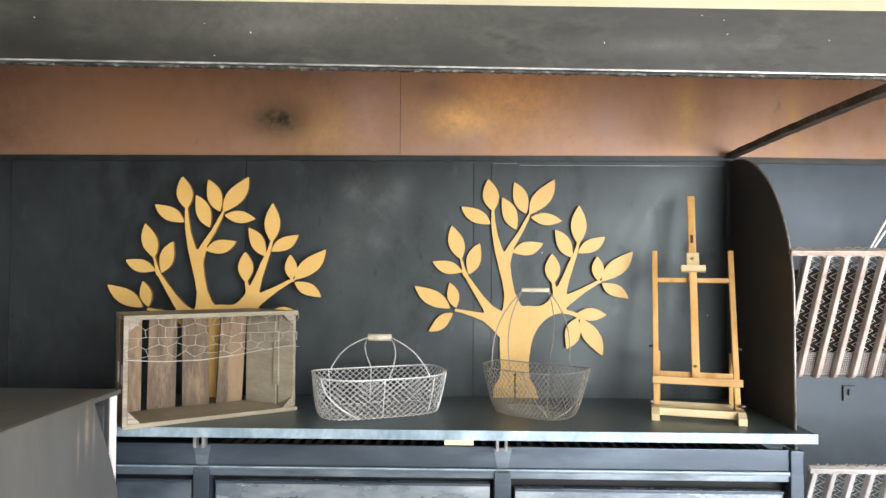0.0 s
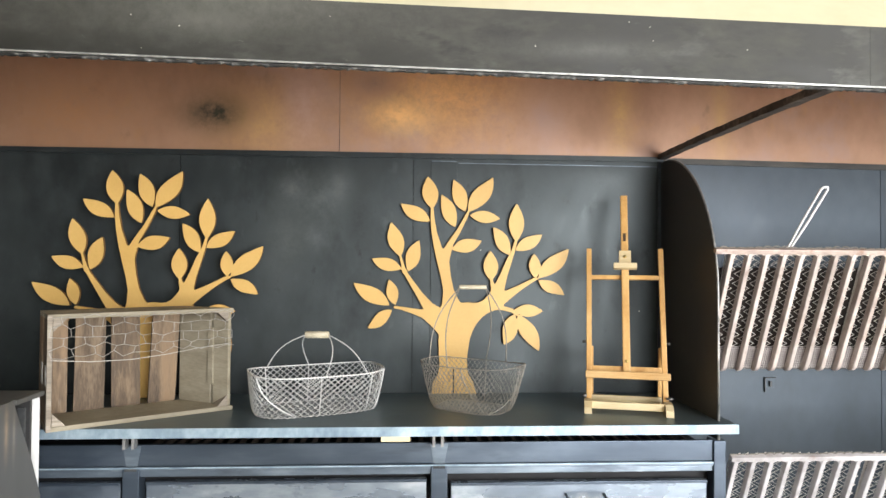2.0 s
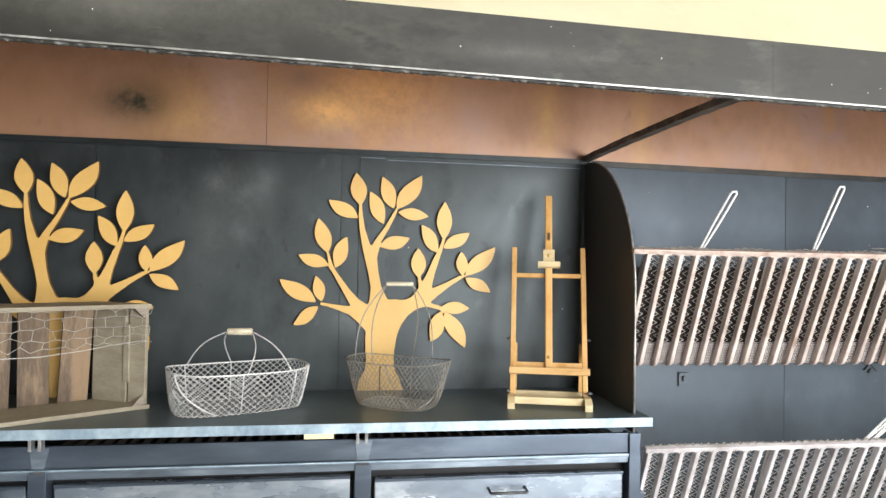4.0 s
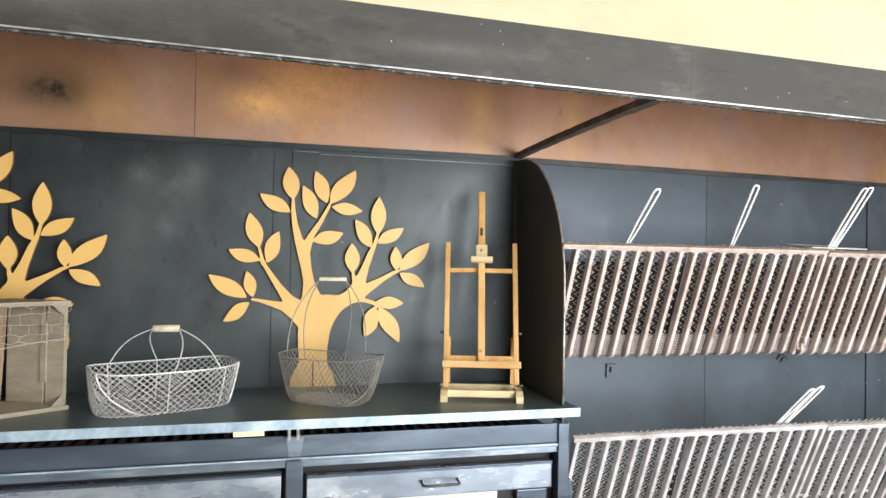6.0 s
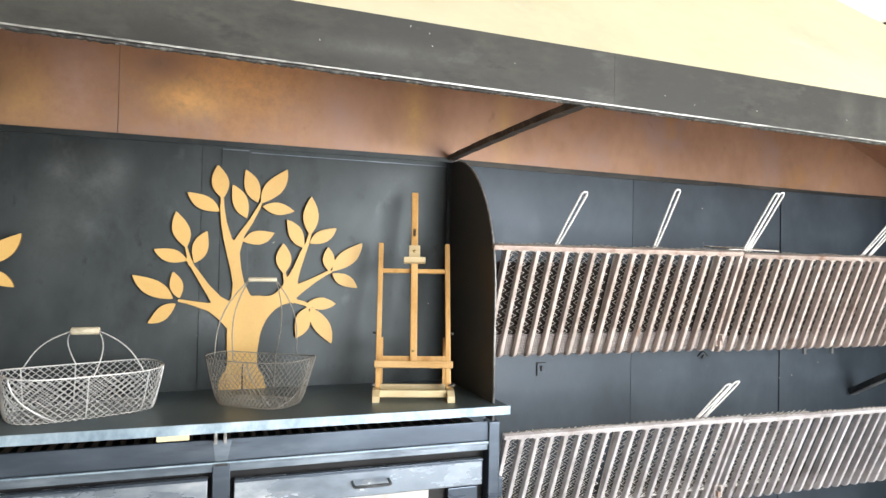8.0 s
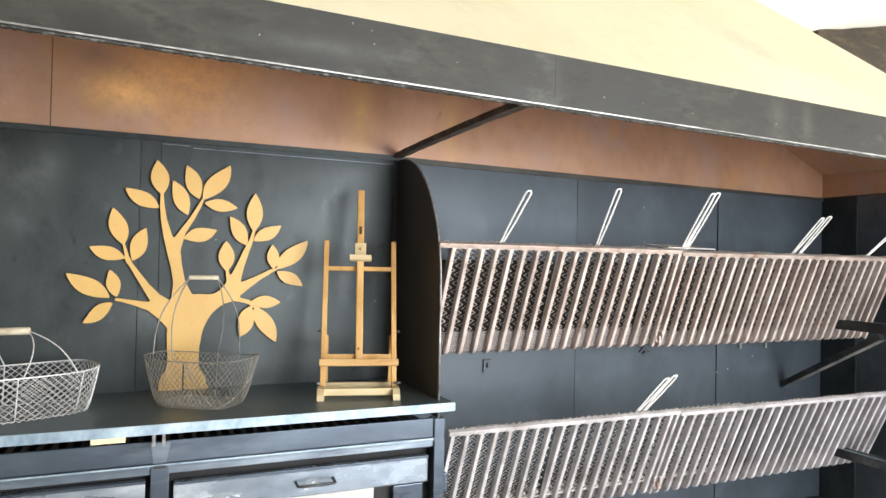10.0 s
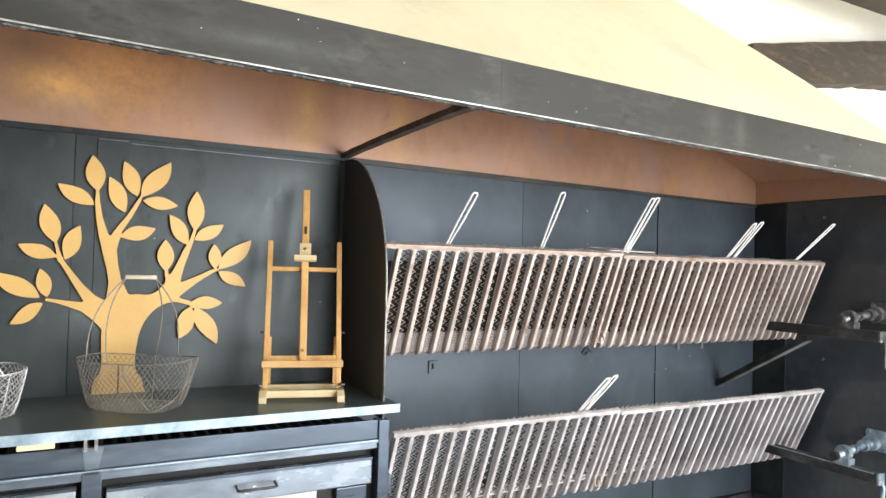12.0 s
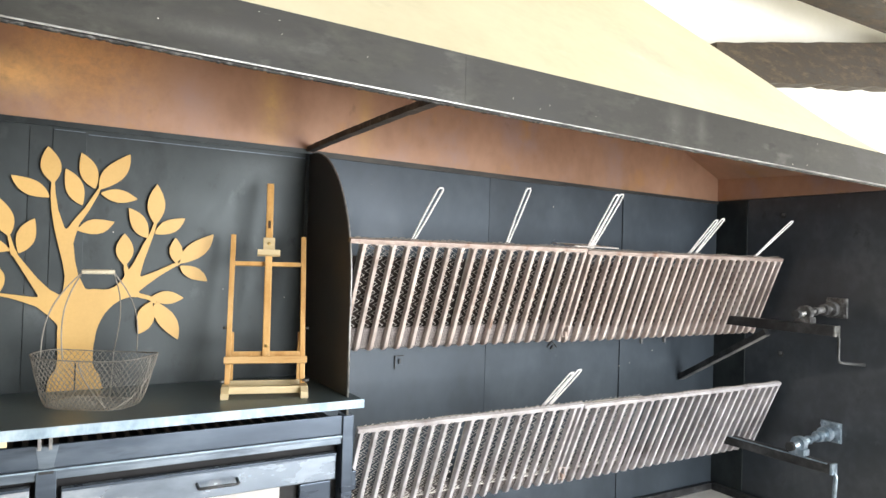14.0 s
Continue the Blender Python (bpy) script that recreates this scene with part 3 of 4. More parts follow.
tag_card = tagged(part("tag", box(-0.073, 0.006, 1.2525, 1.2555, 0.9605, 0.9738, 0.0006), M_TAG), "small cream card tag on the worktop edge", "tag")

cabinet = thing("cabinet", "brushed blue-black steel cabinet under the zinc worktop", "cabinet")
CY = 1.325
part("back_stretcher", box(-2.4, 0.9, 1.69, 1.70, 0.9005, 0.935), M_CABDARK, cabinet)
part("carcass", box(-2.4, 0.9, CY + 0.045, BACK - 0.002, 0.05, 0.90), M_CABDARK, cabinet)
part("top_rail", box(-2.4, 0.918, CY, CY + 0.012, 0.879, 0.938, 0.002), M_CAB, cabinet)
part("ledge", box(-2.4, 0.905, CY - 0.006, CY + 0.035, 0.866, 0.8785, 0.003), M_LEDGE, cabinet)
# thin bright strip draws the highlight along the ledge
part("edge_line", box(-2.4, 0.883, CY - 0.0085, CY - 0.0062, 0.8735, 0.8775, 0.0008), M_ZINCEDGE, cabinet, "bright strip standing in for the ledge's highlight")
part("middle_rail", box(-2.4, 0.905, CY + 0.001, CY + 0.035, 0.849, 0.8655, 0.002), M_LEDGE, cabinet)
for x0, x1 in ((-1.62, -1.58), (-0.783, -0.738), (0.066, 0.112), (0.884, 0.920)):
    part("post", box(x0, x1, CY - 0.0085, CY + 0.04, 0.1, 0.876 if x1 < 0.9 else 0.9375, 0.002), M_CAB, cabinet)
for x0, x1 in ((-0.778, -0.742), (0.07, 0.107)):
    part("joint_plate", prism([(x0 - 0.006, 0.936), (x0 + 0.003, 0.8795), (x1 - 0.003, 0.8795), (x1 + 0.008, 0.936)], 0.0032, at=CY - 0.0038), M_LEDGE, cabinet)
    part("clasp", box(x0 + 0.002, x1 - 0.002, CY - 0.0125, CY - 0.0088, 0.868, 0.875, 0.001), M_BRACKET, cabinet)
part("side_hinge", box(0.9205, 0.935, CY - 0.004, CY + 0.03, 0.70, 0.76, 0.002), M_CAB, cabinet)


def front(x0, x1, top, bottom, handle, lean=0.0):
    m = pose(0, CY + 0.012, bottom, lean, 0, 0)
    d = part("drawer_front", box(x0 + 0.012, x1 - 0.012, 0, 0.018, 0, top - bottom, 0.003, m), M_FACE, cabinet, "polished smeared steel drawer front with reflected sky in its colour")
    part("drawer_lip", box(x0 + 0.012, x1 - 0.012, -0.006, -0.0005, top - bottom - 0.008, top - bottom, 0.001, m), M_CAB, d)
    if handle:
        c = handle
        w = 0.055
        bm = tube([m @ Vector(p) for p in ((c - w, -0.001, 0.045), (c - w, -0.026, 0.04), (c - w + 0.006, -0.03, 0.039), (c + w - 0.006, -0.03, 0.039), (c + w, -0.026, 0.04), (c + w, -0.001, 0.045))], 0.0045, 8)
        part("handle", bm, M_BRACKET, d, "thin black bar handle", smooth=True)
    return d


front(-1.58, -0.783, 0.833, 0.72, None)
front(-0.738, 0.066, 0.833, 0.72, None)
front(0.112, 0.884, 0.821, 0.738, 0.512)
# below the right drawer: pale lining and a dark side
part("lining", box(0.13, 0.70, CY + 0.030, CY + 0.036, 0.30, 0.733), M_HEARTH, cabinet, "pale smeared sheet behind the opening")
part("inner_post", box(0.76, 0.86, CY + 0.02, CY + 0.036, 0.30, 0.733, 0.003), M_CAB, cabinet)
part("lower_door", box(-0.726, 0.054, CY + 0.012, CY + 0.03, 0.15, 0.70, 0.003), M_FACE, cabinet)
part("lower_door", box(-1.57, -0.795, CY + 0.012, CY + 0.03, 0.15, 0.70, 0.003), M_FACE, cabinet)
part("plinth", box(-2.4, 0.9, CY + 0.03, BACK - 0.002, 0, 0.049), M_CABDARK, cabinet)
M_SLAT = material("rusty_slat", ((0.07, 0.05, 0.038), (0.155, 0.115, 0.088)), (0.5, 0.7), 0.2, 12, bump=0.1)
# slats of the warming grate under the worktop
for i in range(46):
    x = -0.72 + i * 0.0345
    if x < 0.88:
        part("slat", box(-0.007, 0.007, 0, 0.36, -0.003, 0.003, 0.0, pose(x, CY + 0.016, 0.922, 0, 25, 0)), M_SLAT, cabinet)

side_panel = thing("side_panel", "black steel side panel with a rounded front edge", "panel")
prof = [(BACK - 0.002, 0.945), (BACK - 0.002, 1.806)] + [(BACK - 0.02 - (0.398) * math.sin(radians(a)), 1.36 + 0.445 * math.cos(radians(a))) for a in range(4, 91, 5)] + [(1.303, 1.2), (1.302, 0.945)]
part("plate", prism(prof, 0.008, "x", 0.886), M_PANEL, side_panel)
line = [(0.89, y - 0.0015, z) for y, z in prof[2:]]
part("bright_edge", tube(line, 0.0035, 6), M_EDGE, side_panel, "thin bright rim", smooth=True)

# ---- brushed steel cover beside the worktop ----
cover = thing("steel_cover", "brushed grey sheet-steel unit with a bright rear flange", "cover")
part("top", box(-1.75, -0.9225, 0.2, 1.165, 1.105, 1.12, 0.002), M_COVER, cover)
side = [(0.2, 0.0), (1.158, 0.0), (1.158, 0.86), (1.12, 0.95), (1.075, 1.04), (1.035, 1.1195), (0.2, 1.1195)]
part("side_sheet", prism(side, 0.006, "x", -0.922), M_COVER, cover)
part("rear_corner", box(-0.922, -0.914, 1.045, 1.165, 1.108, 1.1195, 0.001), M_COVER, cover)
part("inner_side", box(-0.952, -0.946, 0.25, 1.16, 0, 1.10), M_CABDARK, cover)
part("inner_fold", box(-0.944, -0.925, 1.10, 1.104, 0.3, 1.09, 0.001), M_BRACKET, cover)
part("rear_flange", box(-0.944, -0.928, 1.163, 1.172, 0.0, 1.102, 0.002), M_COVEREDGE, cover, "flange whose lit look is put into its near-white colour")
part("back_sheet", box(-1.75, -0.946, 1.163, 1.17, 0, 1.10), M_COVER, cover)


# ---- golden trees ----
def tree_field(U, V):
    """Signed distance of the tree's outline over a grid; units are hundredths of its height, foot at (0, 0)."""
    field = np.full(U.shape, 1e4)
    fillet = 4.5

    def limb(*pts):
        nonlocal field
        d = np.full(U.shape, 1e4)
        for (x0, y0, w0), (x1, y1, w1) in zip(pts, pts[1:]):
            dx, dy = x1 - x0, y1 - y0
            k = np.clip(((U - x0) * dx + (V - y0) * dy) / (dx * dx + dy * dy), 0, 1)
            d = np.minimum(d, np.hypot(U - x0 - k * dx, V - y0 - k * dy) - (w0 + (w1 - w0) * k) / 2)
        h = np.clip(0.5 + 0.5 * (field - d) / fillet, 0, 1)
        field = field + (d - field) * h - fillet * h * (1 - h)

    def leaf(bx, by, tx, ty, w, curl=0.0):
        nonlocal field
        dx, dy = tx - bx, ty - by
        ln = math.hypot(dx, dy)
        s = ((U - bx) * dx + (V - by) * dy) / (ln * ln)
        p = (-(U - bx) * dy + (V - by) * dx) / ln
        sc = np.clip(s, 0, 1)
        half = w / 2 * 1.05 * np.power(np.clip(np.sin(math.pi * np.power(sc, 0.93)), 0, 1), 0.9)
        off = np.abs(p - curl * w * np.sin(math.pi * sc) * (sc - 0.35)) - half
        field = np.minimum(field, np.maximum(off, np.maximum(-s, s - 1) * ln))

    # trunk and crown
    limb((1, -6, 84), (0, 6, 76), (0, 24, 58), (0, 44, 50), (0, 75, 48), (0, 92, 51))
    limb((-0.7, 72.1, 49.2), (2.1, 95.3, 54.8), (10.4, 116.2, 69.7), (24.4, 128.8, 65), (52.2, 141, 41.8))
    limb((-8.1, 118.5, 32.5), (-3.5, 140.7, 42.7))
    limb((-3.5, 140.7, 40.9), (24.4, 143.7, 29.7), (49.8, 150.3, 20.4), (70.7, 162.9, 26))
    # low left limb
    limb((-104, 152.7, 4.6), (-91.5, 150.5, 5.6), (-73, 145.9, 9.3), (-52.1, 140.5, 14.9), (-31.3, 128.5, 24.2), (-12.7, 113.8, 32.5))
    leaf(-113.8, 155.9, -176.8, 195, 26, 0.25)
    leaf(-103.6, 156.9, -114.7, 201.3, 20, -0.1)
    leaf(-109.1, 147.6, -151.8, 115.4, 20.4, 0.3)
    # middle left limb
    limb((-87.8, 216.3, 5.6), (-75.3, 196.9, 8.4), (-60, 173.8, 12.1), (-44.3, 153, 18.6), (-26.6, 136.9, 27.9))
    leaf(-93.4, 220, -145.3, 238.3, 21.4, 0.25)
    limb((-87.8, 216.3, 6.5), (-93.8, 238.5, 4.2), (-96.2, 247.8, 2.8))
    leaf(-94.8, 242.2, -111.9, 302.4, 26, 0.1)
    leaf(-81.3, 216.3, -61.9, 271.1, 24.2, 0.2)
    # main leader
    limb((-39.2, 329.2, 4.6), (-38.7, 310.7, 7), (-35.4, 285.2, 9.3), (-28.5, 257.4, 13.9), (-19.2, 234.3, 21.4), (-14.1, 206.5, 17.6), (-9.5, 183.3, 18.6), (-4.8, 157.9, 32.5))
    leaf(-38.7, 327.8, -47.5, 384.8, 26.9, 0)
    leaf(-43.3, 305.1, -95.2, 335.9, 23.2, 0.25)
    limb((-15.5, 243.6, 17.6), (-6.2, 265.9, 10.2), (9.1, 290, 7.4), (21.1, 313.3, 5.6), (25.3, 322.6, 3.7))
    leaf(2.1, 295.6, -22.9, 352.5, 24.2, -0.2)
    leaf(19.7, 323.5, -1.6, 379.5, 24.6, -0.15)
    leaf(25.7, 322.6, 69.3, 384.5, 27.9, -0.3)
    leaf(28.1, 317, 82.8, 310.8, 20.4, 0)
    leaf(-3.5, 255.2, 49.4, 271.3, 23.2, -0.25)
    # right leader
    limb((111.5, 273, 4.6), (105.5, 251.1, 6.5), (98.5, 234.9, 10.2), (89.2, 209.3, 13), (80.9, 186.1, 19.5), (72.6, 165.2, 27.9))
    limb((67.5, 204.1, 4.2), (68.9, 193, 6.5), (74.4, 179.1, 10.2))
    leaf(67, 200.4, 65.1, 253.3, 25.1, 0)
    leaf(100.4, 246.5, 70.2, 295.5, 23.2, -0.2)
    leaf(111.5, 270.2, 112.4, 338.3, 26, 0)
    leaf(111, 254.4, 158.3, 283.4, 21.8, -0.25)
    # right arm
    limb((150.4, 204.6, 3.7), (142.6, 202.2, 6), (119.4, 188.6, 9.3), (96.2, 174.6, 16.7), (76.3, 162.9, 26))
    leaf(146.7, 205.5, 143.9, 249, 20, 0)
    leaf(152.3, 205.5, 206.5, 258.2, 26.9, -0.3)
    leaf(152.3, 201.3, 198.6, 175.1, 20.4, 0.3)
    # drooping twig
    limb((70.7, 152.2, 12.1), (86.9, 151.9, 7.4), (105.5, 146.9, 7), (113.4, 140.9, 6))
    leaf(108.7, 147.8, 160.2, 146.2, 20.9, 0)
    leaf(109.6, 140.4, 90.2, 86, 25.5, 0.3)
    leaf(115.2, 140.4, 153.2, 74.8, 26.9, 0.25)
    # oval bay between the two leaders
    bay = (np.hypot((U - 30.4) / 31.5838, (V - 202.1) / 40.4087) - 1) * 34
    field = np.where((U > -1.1) & (U < 62.4) & (V < 190.5) & (V > 154.4), np.maximum(field, -bay), field)
    # round arch from the trunk out to the drooping twig
    arch = (np.hypot((U - 84.6) / 58.1, (V - 72.6) / 76.2) - 1) * 60
    field = np.where((U > 19.7) & (U < 82.8) & (V > 68.6), np.maximum(field, -arch), field)
    # foot is cut level, with a slit up the middle
    field = np.maximum(field, -V)
    slit = np.maximum(np.abs(U - 0.5) - 1.2, V - 44)
    return np.maximum(field, -slit)


def board_from_field(unit, thick):
    """Cuts the outline out of a board by marching over the grid."""
    step = 1.6
    us, vs = np.arange(-190, 222, step), np.arange(-4, 396, step)
    U, V = np.meshgrid(us, vs)
    F = tree_field(U, V)
    verts, index, faces, edge_ids = [], {}, [], []

    def grid_vert(i, j):
        return add(("g", i, j), us[j], vs[i])

    def add(key, u, v):
        if key not in index:
            index[key] = len(verts)
            verts.append((u * unit, v * unit))
        return index[key]

    def cross(i0, j0, i1, j1):
        a, b = F[i0, j0], F[i1, j1]
        k = min(0.96, max(0.04, a / (a - b)))
        key = ("c", min(i0, i1), min(j0, j1), i0 != i1)
        return add(key, us[j0] + k * (us[j1] - us[j0]), vs[i0] + k * (vs[i1] - vs[i0]))
    inside = F < 0
    for i in range(len(vs) - 1):
        for j in range(len(us) - 1):
            ring = ((i, j), (i, j + 1), (i + 1, j + 1), (i + 1, j))
            ins = [inside[p] for p in ring]
            if not any(ins):
                continue
            poly, cuts = [], []
            for k in range(4):
                p, q = ring[k], ring[(k + 1) % 4]
                if ins[k]:
                    poly.append(grid_vert(*p))
                if ins[k] != ins[(k + 1) % 4]:
                    c = cross(*p, *q)
                    poly.append(c)
                    cuts.append(c)
            if len(poly) > 2:
                faces.append(poly)
                if len(cuts) == 2:
                    edge_ids.append(tuple(cuts))
    n = len(verts)
    co = [(u, -thick, v) for u, v in verts] + [(u, 0.0, v) for u, v in verts]
    fs = faces + [[k + n for k in f[::-1]] for f in faces]
    fs += [(a, a + n, b + n, b) for a, b in edge_ids]
    me = bpy.data.meshes.new("tree_board")
    me.from_pydata(co, [], fs)
    me.materials.append(M_GOLD)
    me.materials.append(M_GOLDEDGE)
    for k in range(2 * len(faces), len(fs)):
        me.polygons[k].material_index = 1
    me.update()
    bm = bmesh.new()
    bm.from_mesh(me)
    bmesh.ops.recalc_face_normals(bm, faces=bm.faces)
    bm.to_mesh(me)
    bm.free()
    return me


board = board_from_field(0.001927, 0.012)
for x, z, text in ((0.155, SH + 0.001, "golden-ochre cut-out tree standing on the worktop behind a basket"),
                   (-0.878, SH + 0.001, "golden-ochre cut-out tree rising behind a wooden crate")):
    ob = new("tree_cutout", board)
    ob.matrix_world = pose(x, BACK - 0.006 if x > 0 else 1.667, z)
    tagged(ob, text, "wall decoration", "cut-out trees")


# ---- wooden crate ----
crate = thing("crate", "weathered wooden crate on its side with chicken wire over the opening", "crate", m=pose(-0.934, 1.211, SH, 0, 0, 33.5))
CW, CD, CH = 0.486, 0.19, 0.306
INNER = 0.378      # the far end, slanted to fit the camera's view, runs in from the front corner to here at the back
part("bottom_board", prism([(0.0, 0.0), (CW, 0.0), (INNER + 0.012, CD - 0.012), (0.0, CD - 0.012)], 0.012, "z", 0.001), M_CRATESIDE, crate)
for y0, y1 in ((0.0, CD * 0.46), (CD * 0.5, CD - 0.012)):
    e0, e1 = (CW + (INNER + 0.012 - CW) * y / (CD - 0.012) for y in (y0, y1))
    part("top_board", prism([(0.0, y0), (e0, y0), (e1, y1), (0.0, y1)], 0.012, "z", CH - 0.012), M_CRATESIDE, crate)
for y0, y1 in ((0.0, 0.092), (0.101, CD - 0.013)):
    part("side_board", box(0.0, 0.013, y0, y1, 0.0135, CH - 0.0125, 0.002), M_CRATE, crate)
far = pose(CW - 0.013, 0.0, 0, 0, 0, math.degrees(math.atan2(CW - 0.013 - INNER, CD - 0.013)))
reach = math.hypot(CW - 0.013 - INNER, CD - 0.013)
part("side_board", box(0.0, 0.012, 0.003, 0.064, 0.0135, CH - 0.0125, 0.002, far), M_CRATESIDE, crate)
part("side_board", box(0.0, 0.012, 0.073, reach, 0.0135, CH - 0.0125, 0.002, far), M_CRATESIDE, crate)
part("batten", box(-0.006, -0.0005, 0.058, 0.079, 0.075, CH - 0.06, 0.0015, far), M_CRATESIDE, crate)
for k, (x0, x1, tilt) in enumerate(((0.002, 0.07, 0), (0.086, 0.166, 0.6), (0.186, 0.266, -0.8), (0.286, 0.366, 2.6))):
    part("slat", box(x0 - (x0 + x1) / 2, x1 - (x0 + x1) / 2, 0, 0.010, 0.002, CH - 0.002, 0.002, pose((x0 + x1) / 2, CD - 0.011, 0, 0, tilt, 0)), M_CRATE, crate)
for x, sx in ((0.0135, 1), (CW - 0.0135, -1)):
    for z, sz in ((0.0135, 1), (CH - 0.0125, -1)):
        part("corner_block", prism([(x, z), (x + sx * 0.031, z), (x, z + sz * 0.034)], 0.05, at=0.004), M_CRATEH, crate)
part("front_post", box(-0.001, 0.011, -0.007, -0.0005, 0.002, CH - 0.002, 0.001), M_CRATEH, crate)
# slot handle seen from outside
part("paint_rub", box(-0.0015, -0.0004, 0.085, 0.118, 0.115, 0.172), M_HEARTH, crate, "pale paint rub")
part("paint_rub", box(-0.0015, -0.0004, 0.012, 0.034, 0.12, 0.172), M_HEARTH, crate, "pale paint rub")
bm = bmesh.new()
hx, hz = 0.050, 0.0255
rndw = random.Random(7)
jit = {}


def hexpt(ix, iz):
    if (ix, iz) not in jit:
        jit[ix, iz] = (rndw.uniform(-1, 1) * 0.006, rndw.uniform(-1, 1) * 0.005, rndw.uniform(-1, 1) * 0.006)
    j = jit[ix, iz]
    sag = 0.012 * math.sin(max(0, min(1, (CH - iz * hz / 2) / 0.12)) * 3)
    return Vector((0.008 + ix * hx / 4 + j[0], -0.006 - sag * 0.6 + j[1], CH - 0.006 - iz * hz / 4 + j[2]))


for col in range(-1, 12):
    for rw in range(0, 5):
        bx = col * 4 + (2 if rw % 2 else 0)
        bz = rw * 4
        for (ax, az), (cx, cz) in (((0, 0), (2, 1)), ((2, 1), (2, 4)), ((2, 4), (0, 5)), ((0, 0), (-2, 1))):
            p, q = (bx + ax, bz + az), (bx + cx, bz + cz)
            if (ax, az) == (2, 4) or (rw == 4 and (ax, az) == (2, 1)):
                continue
            if min(p[0], q[0]) < 0 or max(p[0], q[0]) * hx / 4 > CW - 0.01:
                continue
            if (ax, az) == (2, 1):
                q = (bx + 2, bz + 4)
            tube([hexpt(*p), hexpt(*q)], 0.0009, 4, bm)
tube([(0.006, -0.010, CH - 0.118), (0.10, -0.014, CH - 0.128), (0.2, -0.014, CH - 0.13), (0.3, -0.012, CH - 0.122), (0.38, -0.008, CH - 0.112), (0.476, -0.005, CH - 0.104)], 0.0012, 5, bm)
part("chicken_wire", bm, M_OLDWIRE, crate, "hexagonal chicken wire", kind="stuff")


# ---- wire baskets ----
M_RIMWIRE = material("bright_galvanised_wire", ((0.64, 0.65, 0.65), (0.84, 0.84, 0.835)), (0.3, 0.45), 0.25, 30, bump=0.0)
def wire_basket(name, label, m, L, W, l, w, H, grip_z, mat, frame_mat, grip_mat, feet, turn, stays, bracing, fine, back=0.0):
    """An oblong basket: rim L x W, base l x w, height H, with a bow handle of four wires (feet: place round the rim, end of the grip)."""
    ob = thing(name, label, "basket", "wire baskets", m)
    p = 3.4
    table = []
    for i in range(721):
        c, s = math.cos(math.pi * i / 360), math.sin(math.pi * i / 360)
        table.append((L / 2 * math.copysign(abs(c) ** (2 / p), c), W / 2 * math.copysign(abs(s) ** (2 / p), s)))
    run = np.concatenate(([0], np.cumsum([math.dist(a, b) for a, b in zip(table, table[1:])])))
    run /= run[-1]
    px, py = np.array([a for a, _ in table]), np.array([b for _, b in table])

    def skin(u, h):
        """A point of the side: u round the basket by length, h from base to rim."""
        x, y = np.interp(u % 1.0, run, px), np.interp(u % 1.0, run, py)
        e = max(h, 0.0) ** 0.7
        return Vector((x * (l / L + (1 - l / L) * e), y * (w / W + (1 - w / W) * e) + back * (1 - e), 0.003 + (H - 0.003) * h + 0.007 * abs(2 * x / L) ** 4 * h))
    rim_wire = part("rim", tube([skin(i / 64, 1) for i in range(64)], 0.0022 if H < 0.13 else 0.0016, 6, closed=True), frame_mat, ob, smooth=True)
    part("base_ring", tube([skin(i / 240, 0) + Vector((0, 0, 0.002 * math.sin(i * 1.57))) for i in range(240)], 0.0013, 5, closed=True), frame_mat, ob, smooth=True)
    bm = bmesh.new()
    N, R = fine
    for d in (1, -1):
        for k in range(N):
            tube([skin((k + d * 0.5 * j) / N, j / R) for j in range(R + 1)], 0.00115 if H < 0.13 else 0.0007, 4, bm)
    part("side_mesh", bm, mat, ob, "diamond wire mesh", kind="stuff")
    bm = bmesh.new()
    k = -l
    while k < l:
        for d in (1, -1):
            pts = []
            for y in np.linspace(-w / 2, w / 2, 21):
                x = k + d * y
                if abs(x / (l / 2)) ** p + abs(y / (w / 2)) ** p < 1:
                    pts.append((x, y + back, 0.004 + 0.0008 * d))
            if len(pts) > 1:
                tube([pts[0], pts[-1]], 0.0007, 3, bm)
        k += 0.021
    part("base_mesh", bm, mat, ob, kind="stuff")
    for u in stays:
        part("stay", tube([skin(u, h / 6) * 1.004 for h in range(7)], 0.0017, 6), frame_mat, ob, smooth=True)
    for u, du in bracing:
        part("brace_wire", tube([skin(u + du * (1 - h / 12) ** 1.9, h / 12) * 1.006 for h in range(13)], 0.0022 if H < 0.13 else 0.0015, 6), frame_mat, ob, smooth=True)
    gl = 0.036 if H < 0.13 else 0.042
    q = pose(0, 0, 0, 0, 0, turn)
    for u, sx in feet:
        foot, top = skin(u, 1), q @ Vector((sx * gl * 0.92, 0, grip_z))
        out = Vector((foot.x - top.x, foot.y - top.y, 0))
        bow = out * 0.11 + Vector((0, 0, 0.012)) + (q @ Vector((sx * 0.017, 0, 0)) if out.length < 0.125 else Vector())
        pts = [foot.lerp(top, i / 12) + bow * math.sin(math.pi * i / 12) for i in range(13)]
        part("handle_wire", tube(pts, 0.0018, 6), frame_mat, rim_wire, smooth=True)
    fat = 0.0105 if H < 0.13 else 0.0068
    bm = tube([q @ Vector((x, 0, grip_z)) for x in (-gl, -gl * 0.94, gl * 0.94, gl)], fat, 14)
    for v in bm.verts:
        if abs((q.inverted() @ v.co).x) > gl * 0.98:
            c = q @ Vector((math.copysign(gl, (q.inverted() @ v.co).x), 0, grip_z))
            v.co = c + (v.co - c) * 0.8
    part("grip", bm, grip_mat, ob, "turned pale wooden grip", smooth=True)
    return ob


